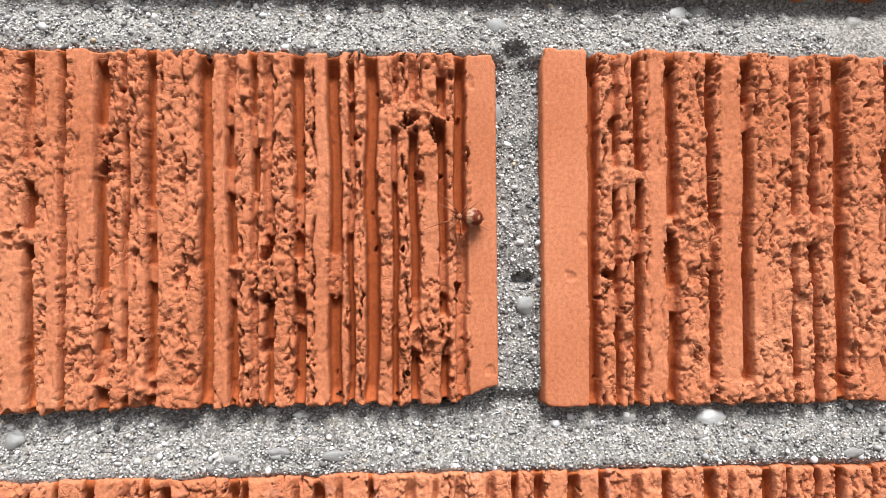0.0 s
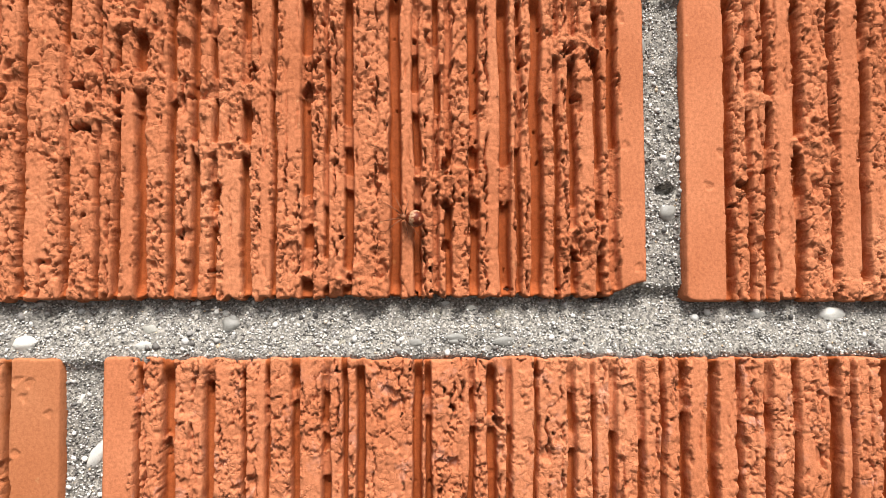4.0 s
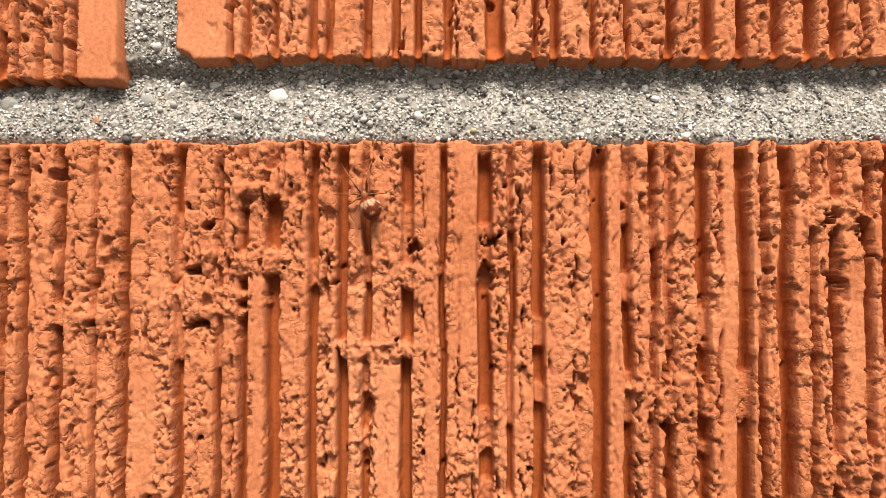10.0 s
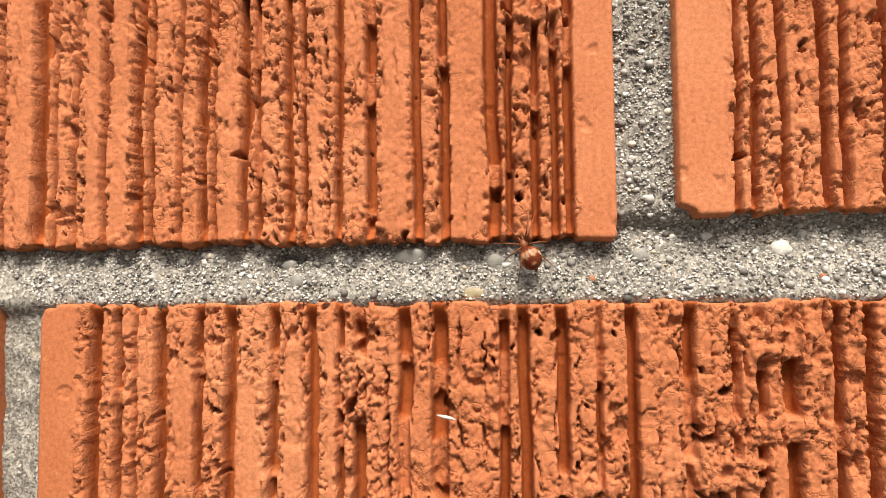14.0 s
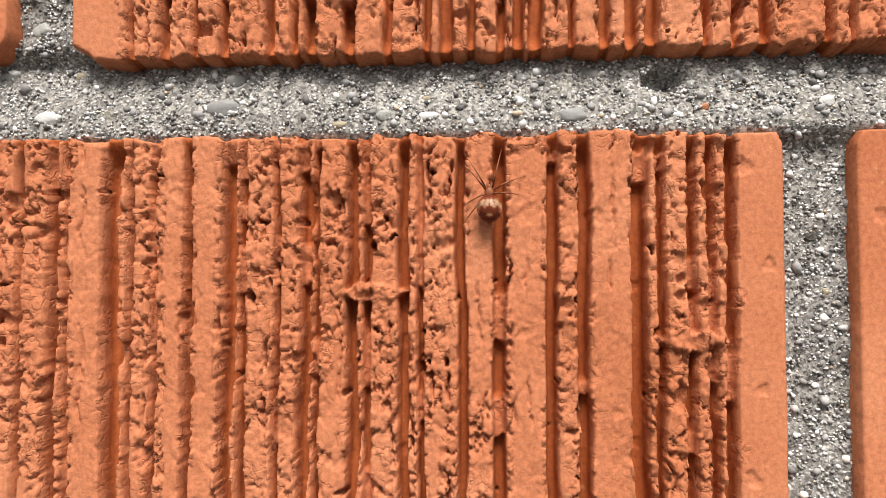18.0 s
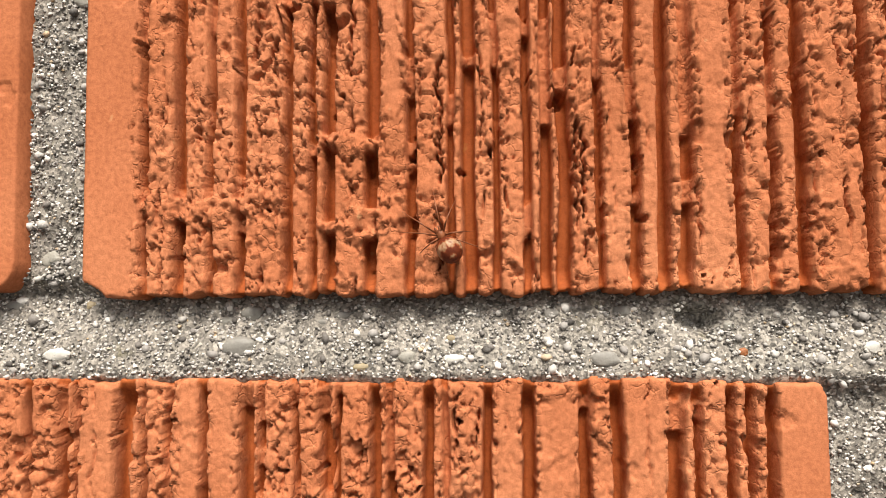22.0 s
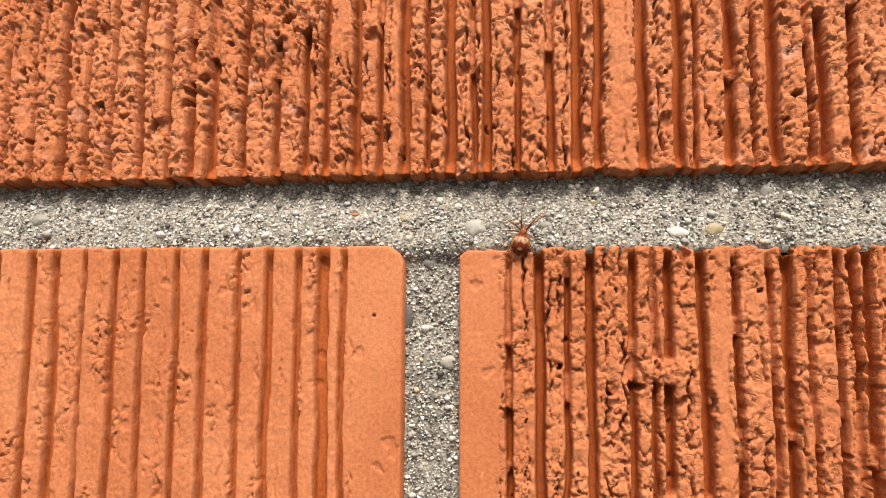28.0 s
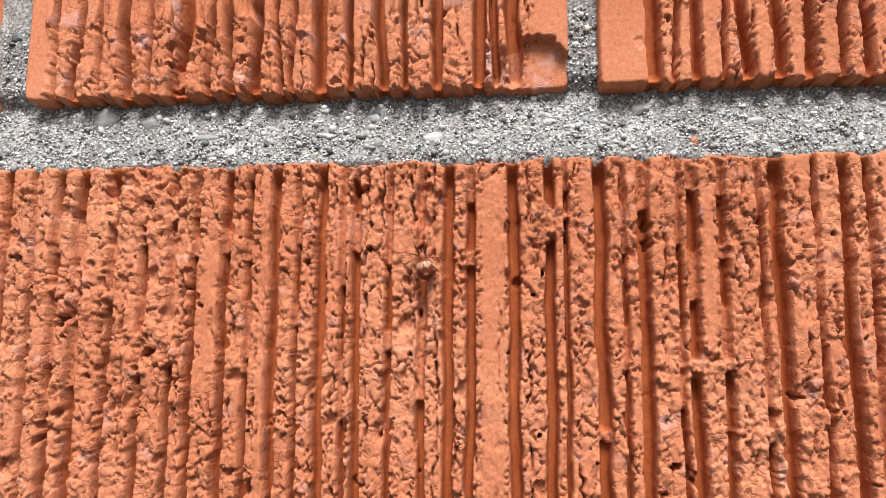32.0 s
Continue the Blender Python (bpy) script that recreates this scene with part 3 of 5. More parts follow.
BRICKS["C"] = dict(x=(-246.5, -6), z=(161.9, 231.4), margins=(8, 9), torn=0.8, round=2.5, chips=[(-249.5, 159.3, 7.5, 5.6)], pits=[(-214.0, 205.6, 2.24, 1.02), (-156.3, 212.1, 1.44, 1.53), (-163.1, 181.4, 0.82, 1.91), (-195.6, 183.6, 0.86, 3.26), (-195.7, 171.8, 0.85, 2.14), (-174.7, 191.1, 1.26, 2.71), (-133.9, 220.8, 0.8, 2.18)], near=(-250, -102), bridges=[(-209.1, 208.4, 6.12, 2.28), (-234.8, 175.4, 4.52, 2.21), (-225.8, 174.9, 6.68, 2.2), (-202.7, 172.8, 6.45, 2.16), (-204.8, 184.8, 4.35, 1.98)],
        grooves=[(-237.2, 1), (-231.4, 1.7), (-226.6, 0.9), (-221.8, 1.5), (-214.8, 1.3), (-211, 0.9), (-208.2, 1.6), (-202.2, 1.8), (-196.2, 1.2), (-190.3, 0.9), (-187.6, 1.9), (-183.8, 0.8), (-179.1, 1), (-176.3, 1.5), (-173.8, 1.8), (-168.6, 0.8), (-163.8, 1.2), (-159.5, 1.6), (-156.3, 1.8), (-149.1, 1), (-144.6, 1), (-140.3, 1.8), (-131.5, 1.3), (-127.6, 0.8), (-120, 2), (-113.4, 2), (-106.7, 0.8), (-100, 2), (-95.3, 2), (-88.1, 1.6), (-82.2, 2), (-76, 1.2), (-70.8, 1.6), (-63.8, 0.8), (-56.5, 1.2), (-50.5, 0.8), (-42.8, 1.6), (-34.9, 1.6), (-30, 0.8), (-22.2, 2)],
        shut=[(-237.2, 175, 178.4), (-237.2, 189.6, 191.9), (-237.2, 201, 207.9), (-237.2, 212.5, 232.6), (-231.4, 176.2, 178.4), (-226.6, 174, 178.4), (-226.6, 202, 207.7), (-226.6, 225.1, 232.2), (-221.8, 171.8, 180.6), (-214.8, 206.1, 214.3), (-211, 182.8, 185), (-211, 207.4, 232.8), (-208.2, 206.2, 209), (-208.2, 230.3, 232.6), (-202.2, 183.4, 186.1), (-196.2, 180.6, 185), (-196.2, 191.5, 198.2), (-196.2, 215, 218.4), (-196.2, 226.4, 232.2), (-190.3, 187.1, 192.6), (-190.3, 208.1, 221.6), (-190.3, 227.3, 231.9), (-187.6, 195.9, 198), (-183.8, 195.8, 204.6), (-183.8, 218, 231.7), (-179.1, 170.1, 175.3), (-179.1, 200.1, 203.4), (-179.1, 215.6, 220.1), (-176.3, 187.1, 203.4), (-173.8, 191.4, 195.7)] + [(-168.6, 193.5, 231), (-163.8, 174.4, 177.5), (-163.8, 187, 195.6), (-163.8, 221.9, 230.8), (-156.3, 174.4, 178.6), (-156.3, 184.9, 209.5), (-156.3, 213.9, 221.1), (-149.1, 187, 202.9), (-149.1, 214.8, 219.2), (-144.6, 186.9, 195.4), (-144.6, 201.8, 220.1), (-144.6, 229, 232.3)],
        whole=[(-200.5, -197.8, 189.4, 227.6), (-167.6, -165, 163.9, 193.5), (-162.4, -160.5, 164, 233), (-154.3, -150.6, 164.1, 232.6)])
BRICKS["D"] = dict(x=(-384, -145), z=(245.2, 314.6), margins=(9, 2), torn=0.95, bloom=0.5, pits=[(-229.0, 294.0, 0.98, 2.22), (-211.6, 291.4, 1.27, 1.31), (-241.4, 308.8, 1.12, 1.61), (-297.6, 304.4, 1.69, 1.66), (-283.4, 295.1, 1.18, 1.62), (-187.9, 301.3, 0.82, 1.63), (-251.8, 258.0, 0.87, 2.11), (-309.7, 296.1, 1.22, 1.17), (-281.4, 278.1, 1.61, 1.11), (-299.3, 284.2, 1.9, 1.6), (-181.2, 280.2, 0.8, 1.25)], near=(-348, -138), bridges=[(-178.0, 276.5, 4.43, 1.65), (-297.2, 288.7, 5.93, 4.63), (-283.9, 305.6, 7.08, 5.92), (-169.9, 264.1, 4.8, 1.61), (-281.5, 279.2, 6.89, 4.5), (-206.6, 302.1, 4.21, 4.45)],
        grooves=[(-370, 1.6), (-363.5, 0.8), (-356.2, 0.8), (-350, 1.2), (-342.8, 0.8), (-336.5, 0.8), (-329.7, 2), (-324.5, 0.8), (-318.8, 0.8), (-312.7, 1.5), (-306.8, 1), (-301.7, 2), (-297.1, 2.4), (-290.2, 1.6), (-283.4, 1.5), (-277.5, 1.4), (-273.4, 1.6), (-267, 1.8), (-262.4, 1.1), (-257.2, 1.8), (-252.8, 0.8), (-248.3, 2), (-243.8, 0.9), (-241.4, 1.6), (-235, 1), (-229, 1.3), (-224.3, 1.8), (-220, 1.5), (-212, 1.9), (-205.3, 1.7), (-202.3, 0.6), (-196.1, 2.1), (-192, 0.7), (-188.2, 2.1), (-182.3, 0.8), (-180, 1.8), (-174.6, 1.4), (-168.3, 0.8), (-165, 2.1), (-158.5, 0.8), (-153.6, 1.9), (-149.6, 1.2)],
        shut=[(-312.7, 289.2, 301), (-306.8, 289, 312.8), (-301.7, 266.2, 270.6), (-301.7, 275.2, 286.6), (-301.7, 297.1, 305.4), (-297.1, 270.6, 306.4), (-290.2, 286.3, 304.9), (-283.4, 265.9, 272.6), (-283.4, 279.3, 288.4), (-283.4, 308.1, 314.1), (-277.5, 276.9, 302), (-277.5, 306.7, 313.8), (-273.4, 296.1, 300.7), (-273.4, 304.2, 314.8), (-267, 297, 301.6), (-262.4, 276.6, 287.7), (-262.4, 295.7, 300.2), (-262.4, 310.7, 314.2), (-252.8, 283, 287.5), (-252.8, 298.7, 316.1), (-243.8, 265.5, 277.3), (-243.8, 290.5, 313.3), (-241.4, 297.2, 305.1), (-241.4, 310.8, 315.5), (-235, 278.2, 282.5), (-235, 294.7, 315.1), (-229, 269.5, 288.9), (-229, 297.8, 314.8), (-220, 294.2, 297.5), (-220, 306.4, 314.4)] + [(-205.3, 299.1, 304.6), (-202.3, 307.8, 315.7), (-196.1, 262.8, 264.8), (-192, 275.1, 283.5), (-192, 296.4, 315.1), (-188.2, 304.4, 312.7), (-182.3, 268.8, 283.3), (-182.3, 298.2, 314.6), (-180, 273.8, 278), (-180, 287.4, 297), (-180, 307.9, 314.5), (-174.6, 276.8, 287.3), (-174.6, 295.7, 297.9), (-174.6, 306.5, 314.2), (-168.3, 268.5, 282.9), (-168.3, 303, 313.8), (-158.5, 280.6, 300.4), (-149.6, 254.5, 276.3), (-149.6, 291.6, 301.1)],
        whole=[(-271.1, -268.1, 274.5, 299.4), (-260.2, -258.2, 244.5, 314.1), (-217.9, -213.4, 244.6, 311.9), (-178.5, -176.1, 279, 308.8)])
BRICKS["D2"] = dict(x=(-135, 105), z=(245.2, 314.6), margins=(9, 9), torn=0.6,
        grooves=[(-121, 0.8), (-114.1, 1.6), (-107.6, 0.8), (-103, 1.2), (-98.1, 0.8), (-90.3, 0.8), (-83.9, 1.2), (-76.5, 1.2), (-68.5, 1.2), (-62.4, 2), (-57.1, 2), (-49.3, 2), (-41.4, 2), (-35.1, 2), (-27.7, 1.2), (-21.7, 2), (-16.7, 2), (-9, 1.2), (-4, 2), (3.1, 2), (9.7, 1.2), (14.7, 1.2), (19.7, 1.6), (27.5, 1.6), (34.3, 2), (40.9, 1.6), (48.5, 1.6), (53.1, 2), (60.4, 1.2), (65.5, 1.6), (70.8, 2), (78.1, 1.2), (84, 2), (91, 1.2)])
BRICKS["E"] = dict(x=(-311.0, -201.3), z=(328.5, 398), margins=(4.5, 7.5), torn=0.95, depth=6.5, bloom=0.9, broken=[(-207.5, 329.6, 8.0, 8.5)], near=(-320, -195), wave=2.6,
        grooves=[(-305.1, 0.9), (-300.8, 1.9), (-295.7, 0.7), (-290.4, 2.7), (-284.5, 0.8), (-278.1, 3.5), (-272.6, 1.2), (-268.8, 1.5), (-262, 2.6), (-258.1, 0.9), (-255.8, 1.1), (-249.5, 2.7), (-243, 1.5), (-237.5, 2), (-232.7, 1.1), (-226.9, 2), (-218.5, 2.4), (-214.7, 1.3), (-211, 2.6)],
        shut=[(-290.4, 345.7, 349.4), (-278.1, 330.9, 335), (-272.6, 331.9, 341.3), (-255.8, 337.1, 341.8)])
BRICKS["E0"] = dict(x=(-430, -318.5), z=(328.5, 398), margins=(9, 9), torn=0.6,
        grooves=[(-417, 1.6), (-412.4, 2), (-405.8, 1.6), (-401.3, 1.6), (-395.7, 2), (-389.5, 1.2), (-382.7, 2), (-376.8, 1.6), (-371.9, 1.6), (-367.2, 2), (-362.3, 1.6), (-357.4, 1.6), (-350.5, 1.6), (-343.4, 1.6), (-336.6, 1.6), (-331.7, 1.6)])
BRICKS["F"] = dict(x=(-195.5, 45), z=(328.2, 398), margins=(9.5, 9), torn=0.7, depth=5.0, bloom=0.6, near=(-200, -132), wave=1.8,
        grooves=[(-186.1, 2.4), (-181.7, 0.9), (-178, 2.1), (-172.9, 0.9), (-169.1, 2.2), (-162.8, 2.2), (-157.1, 2.2), (-151.7, 1.5), (-147.6, 1.6), (-142, 0.8), (-135.2, 1.6), (-130.5, 1.6), (-123.6, 1.2), (-116.8, 1.2), (-111.7, 2), (-106.8, 1.2), (-99, 2), (-92.6, 1.2), (-86.5, 1.6), (-79.3, 0.8), (-74.4, 1.2), (-67.2, 2), (-61.5, 1.6), (-56, 0.8), (-48.5, 0.8), (-42.3, 1.6), (-36.9, 1.6), (-29.4, 2), (-23.3, 0.8), (-17.6, 0.8), (-12.5, 0.8), (-5.7, 0.8), (-0.5, 1.2), (6, 2), (13.3, 1.2), (19.9, 1.2), (27.4, 1.2)],
        whole=[(-176.7, -173.6, 328.5, 343.9), (-167.1, -164.3, 328.2, 343.4), (-161.4, -158.7, 328, 343.1), (-155.5, -152.9, 327.8, 342.9)],
        shut=[])

FINE_X, FINE_Z = 0.245, 0.33
VIEW = (-345.0, 92.0, -48.0, 345.0)
# the stretch of the wall that the camera passes: heights, and its two ends at each
PASSED = ([-48, 0, 76, 156, 238, 345], [-152, -152, -246, -335, -345, -322], [92, 92, 70, -108, -122, -138])


def outline(b, x, z):
    """Distance inwards from a brick's rounded and chipped outline."""
    mx, mz = (b["x"][0] + b["x"][1]) / 2, (b["z"][0] + b["z"][1]) / 2
    lean = math.tan(radians(b.get("lean", 0)))
    hx, hz, r = (b["x"][1] - b["x"][0]) / 2, (b["z"][1] - b["z"][0]) / 2, b.get("round", 1.2)
    qx, qz = np.abs(x - mx) - hx + r, np.abs(z - mz - lean * (x - mx)) - hz + r
    d = r - np.hypot(np.maximum(qx, 0), np.maximum(qz, 0)) - np.minimum(np.maximum(qx, qz), 0)
    for cx, cz, sx, sz in b.get("chips", ()):
        d = np.minimum(d, (np.hypot((x - cx) / sx, (z - cz) / sz) - 1) * min(sx, sz))
    return d


def brick_relief(b, x, z, seed):
    """Height of a brick's face over its plane (mm), and how torn it is."""
    torn_level = b.get("torn", 0.8)
    e = outline(b, x, z)
    wx = x + 0.8 * (soft_noise(x / 1.3, z / 1.3, 11) - 0.5) + 0.55 * (soft_noise(x / 0.6, z / 0.6, 12) - 0.5)
    wz = z + 0.8 * (soft_noise(x / 1.3, z / 1.3, 13) - 0.5) + 0.55 * (soft_noise(x / 0.6, z / 0.6, 14) - 0.5)
    gap1, own1, other1, dx1, dz1 = clumps((1.5 * wx - 0.5 * x) / 2.6, (1.5 * wz - 0.5 * z) / 3.1, 21)
    gap2, own2, other2, dx2, dz2 = clumps(wx / 1.45, wz / 1.5, 31)
    margin_l, margin_r = b["margins"]
    rag = 0.9 * (layered(x / 2, z / 2.2, 61, 2) - 0.5) + 0.5 * (own2 - 0.5)
    inside = step(np.minimum(x - b["x"][0] - margin_l, b["x"][1] - margin_r - x) + rag * 2.6, -0.2, 0.2)
    # ridges on which the die's skin is whole
    whole = np.zeros(x.shape)
    for x0, x1, z0, z1 in b.get("whole", ()):
        into = np.minimum(np.minimum(x - x0, x1 - x) * 1.2, np.minimum(z - z0, z1 - z) * 0.5) + 1.2 * (layered(x / 2.5, z / 3.5, 63, 2) - 0.5)
        whole = np.maximum(whole, step(into, -0.1, 0.5))
    # slabs of torn clay with cracks between, and patches of loose crumbs
    flaky = step(layered(x / 5, z / 9, 41 + seed, 2), 0.62 - 0.56 * torn_level, 0.84 - 0.50 * torn_level) * inside * (1 - 0.85 * whole)
    crumbly = step(layered(x / 3.0, z / 5.0, 51 + seed, 3), 0.72 - 0.24 * torn_level, 0.84 - 0.22 * torn_level) * inside * (1 - 0.95 * whole)
    bridge = np.zeros(x.shape)
    for cx, cz, sx, sz in b.get("bridges", ()):
        near = (np.abs(x - cx) < 1.6 * sx + 1) & (np.abs(z - cz) < 1.6 * sz + 1)
        r = np.hypot((x - cx) / sx, (z - cz) / sz) + 1.1 * (layered(x / 2.2, z / 2.0, 57, 2) - 0.5)
        bridge = np.maximum(bridge, near * step(r, 1.05, 0.80) * inside)
    crumbly = np.maximum(crumbly, bridge)
    crack1 = step(gap1, 0.12, 0.02) * step(layered(x / 3.0, z / 4.0, 71, 2), 0.36, 0.56)
    crack2 = step(gap2, 0.20, 0.03) * step(layered(x / 2.0, z / 2.6, 73, 2), 0.40, 0.60)
    tilt1 = (other1 - 0.5) * dx1 + (own1 * 7 % 1 - 0.5) * dz1
    tilt2 = (other2 - 0.5) * dx2 + (own2 * 7 % 1 - 0.5) * dz2
    slab1 = 0.60 * (own1 - 0.5) + 0.30 * tilt1 - 0.95 * crack1 - 1.2 * (own1 < 0.03) * step(gap1, 0.05, 0.3)
    slab2 = 0.62 * (own2 - 0.5) + 0.35 * tilt2 - 0.58 * crack2 - 0.9 * (own2 < 0.04) * step(gap2, 0.05, 0.3)
    crumb = billows(wx / 1.9, wz / 2.1, 35, 2)
    h = flaky * slab1 + (0.2 * flaky + 0.8 * crumbly) * slab2 + (0.12 * inside + 0.22 * flaky + 0.55 * crumbly) * (0.9 * crumb - 0.31)
    h += 0.40 * (layered(x / 2.6, z / 5.5, 81) - 0.5) * (0.25 + 0.75 * inside) + 0.16 * (layered(x / 0.8, z / 0.9, 83, 2) - 0.5) * (0.2 + 0.8 * inside)
    h += 0.35 * bridge
    torn = np.clip(inside * 0.30 * min(1, torn_level + 0.1) * (1 - 0.8 * whole) + flaky * 0.4 + 0.6 * crumbly, 0, 1)
    # thin tears along the ridges
    tears = np.zeros(x.shape)
    for k in range(int((b["x"][1] - b["x"][0]) / 3.8)):
        at = b["x"][0] + margin_l + 2 + k * 3.8 + 3.4 * float(hashed(np.array([k]), np.array([seed]), 91)[0])
        near = np.flatnonzero(np.abs(x[0] - at) < 2.0)
        if not len(near):
            continue
        part_ = (slice(None), slice(near[0], near[-1] + 1))
        px, pz = x[part_], z[part_]
        line = np.abs(px - at - 1.5 * (soft_noise(pz / 4.5, np.full(px.shape, k + 0.5), 93) - 0.5) - 0.8 * (soft_noise(pz / 1.4, np.full(px.shape, k + 0.5), 94) - 0.5) - 0.5 * (own2[part_] - 0.5))
        wide = 0.24 * step(soft_noise(pz / 4.0, np.full(px.shape, k + 0.5), 95 + seed), 0.42, 0.78)
        tears[part_] = np.maximum(tears[part_], step(line, wide + 0.10, wide - 0.20))
    h -= 2.5 * tears * inside * min(1, torn_level + 0.2) * (1 - 0.7 * whole)
    # pits: small ones by chance, large ones where clay was torn out
    deep_hole = step(layered(wx / 1.5, wz / 2.4, 101 + seed, 2), 0.87, 0.89) * torn_level * inside * (1 - whole)
    for cx, cz, sx, sz in b.get("pits", ()):
        near = (np.abs(x - cx) < sx + 2) & (np.abs(z - cz) < sz + 2)
        r = np.hypot((x - cx) / sx, (z - cz) / sz) + 0.6 * (own2 - 0.4) + 1.1 * (layered(x / 1.1, z / 1.1, 107, 2) - 0.42)
        deep_hole = np.maximum(deep_hole, near * step(r, 0.88, 0.66) * 1.25)
    # scored grooves with sharp lips, bridged here and there by clay
    floor_of, low = np.zeros(x.shape), np.zeros(x.shape)
    for k, (at, wide) in enumerate(b["grooves"]):
        near = np.flatnonzero(np.abs(x[0] - at) < wide + 2.5)
        if not len(near):
            continue
        part_ = (slice(None), slice(near[0], near[-1] + 1))
        px, pz = x[part_], z[part_]
        row = np.full(px.shape, at)
        mid = at + b.get("wave", 1.0) * 0.8 * (soft_noise(pz / 15.0, row, 111) - 0.5) + 0.22 * (soft_noise(pz / 3.0, row, 113) - 0.5)
        half = wide / 2 * (0.98 + 0.30 * (soft_noise(pz / 6.0, row, 115) - 0.5)) + 0.12
        ragged = soft_noise(pz / 2.2, row + step(px, at - 0.1, at + 0.1) * 3.7, 119) - 0.5
        half = half + 0.18 * ragged * (0.1 + torn[part_]) * min(1, torn_level + 0.2) - 0.30 * crumbly[part_] * (crumb[part_] - 0.38)
        away = np.abs(px - mid)
        deep = np.clip(1 - (away / (half + 0.06)) ** 6, 0, 1)
        edge = 0.72 + 0.08 * min(wide, 2.4)
        bridged = 0.9 * step(soft_noise(pz / 5.0, row, 117) + 0.15 * (own2[part_] - 0.5), edge, edge + 0.08) * (torn_level > 0.4) * ("shut" not in b)
        for sx, z0, z1 in b.get("shut", ()):
            if abs(sx - at) < 1.3:
                bridged = np.maximum(bridged, step(np.minimum(pz - z0, z1 - pz) + 1.6 * (layered(px / 1.2, pz / 1.2, 118, 2) - 0.5), -0.2, 0.3))
        deep = deep * (1 - 0.45 * bridged) * (1 - 0.85 * bridge[part_])
        h[part_] -= 0.20 * np.clip(1 - (away - half) / 0.5, 0, 1) ** 2 * inside[part_]
        floor_of[part_] = np.maximum(floor_of[part_], deep)
        low[part_] = np.maximum(low[part_], deep * (0.8 + 0.2 * min(wide / 1.6, 1)))
    depth = b.get("depth", 4.2)
    low *= (0.25 + 0.75 * step(b["z"][1] - z, 0.3, 5.0)) * (0.45 + 0.55 * step(z - b["z"][0], 0.4, 3.5))
    skin = 0.16 * (soft_noise(x / 0.32, z / 12.0, 121) - 0.5) + 0.12 * (soft_noise(x / 1.1, z / 2.5, 123) - 0.5)
    wall = h * (1 - floor_of) - depth * low + skin * floor_of
    for cx, cz, sx, sz in b.get("broken", ()):
        bite = step(np.hypot((x - cx) / sx, (z - cz) / sz) + 0.25 * (layered(x / 2.0, z / 2.0, 147, 2) - 0.5), 1.02, 0.96)
        wall = wall * (1 - bite) + bite * (np.minimum(wall, -2.6 + 0.9 * h))
        torn, floor_of = np.maximum(torn, 0.7 * bite), floor_of * (1 - bite)
    hole = np.clip(deep_hole, 0, 1)
    wall = np.minimum(wall, wall * (1 - hole) - (depth + 1.4) * hole)
    # groove floors: the mask for the shade painted into the clay colour
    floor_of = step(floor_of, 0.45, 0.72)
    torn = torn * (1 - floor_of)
    # pores in the smooth skin
    gap4, own4, other4, dx4, dz4 = clumps(x / 1.7, z / 1.7, 131)
    wall -= 0.28 * step(np.hypot(dx4 * 1.7, dz4 * (1.2 + 2 * other4)), 0.30 * other4, 0.02) * (own4 > 0.80) * (1 - torn)
    # worn edge, notched where grooves run out below
    below = step(z - b["z"][0], 3.0, 0.5)
    above = step(b["z"][1] - z, 3.0, 0.5)
    e = e - 0.4 * floor_of * below - 0.8 * above * step(layered(x / 4.5, z / 3.0, 143, 3), 0.42, 0.66) * torn_level + (0.55 + 1.5 * below * torn_level) * (layered(x / 2.0, z / 2.0, 141, 3) - 0.60) * (0.4 + 0.6 * inside) - 0.25 * (own2 - 0.3) * inside
    turn = np.clip(1 - e / 0.6, 0, 1)
    wall -= 0.5 * (1 - np.sqrt(np.clip(1 - turn ** 2, 0, 1)))
    wall = np.where(e < 0, np.maximum(-8.0, wall + e * 16), wall)
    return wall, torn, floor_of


def part(name, mesh, material_, parent, label=""):
    ob = new(name, mesh)
    mesh.materials.append(material_)
    ob.parent = parent
    return tagged(ob, label=label)


def scored_brick(b, seed, parent):
    x0, x1, z0, z1 = b["x"][0] - 0.4, b["x"][1] + 0.4, b["z"][0] - 0.8, b["z"][1] + 0.8
    lean = abs(math.tan(radians(b.get("lean", 0)))) * (x1 - x0) / 2
    fine = b.get("near", (0, 0))
    xs = spaced(x0, x1, fine[0], fine[1], FINE_X, 2.5)
    zs = spaced(z0 - lean, z1 + lean, VIEW[2], VIEW[3], FINE_Z, 2.5)
    x, z = np.meshgrid(xs, zs)
    h, torn, combed_shade = brick_relief(b, x, z, seed)
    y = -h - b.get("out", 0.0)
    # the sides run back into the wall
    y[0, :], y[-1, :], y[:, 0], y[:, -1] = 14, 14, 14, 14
    mesh = sheet_mesh("brick", x, y, z, layers={"torn": torn, "combed_shade": combed_shade, "bloom": torn * b.get("bloom", 0.0), "ochre": np.full(x.shape, b.get("ochre", 0.0))})
    return part("brick", mesh, CLAY, parent, b.get("label", ""))


# ---- mortar ----
def near_bricks(x, z):
    best = np.full(x.shape, -99.0)
    for b in BRICKS.values():
        best = np.maximum(best, outline(b, x, z))
    return best


BEDS = [(-94.0, -82.0), (-11.5, 1.0), (70.5, 82.0), (150.4, 162.5), (231.3, 245.3), (314.4, 328.6), (398, 410)]


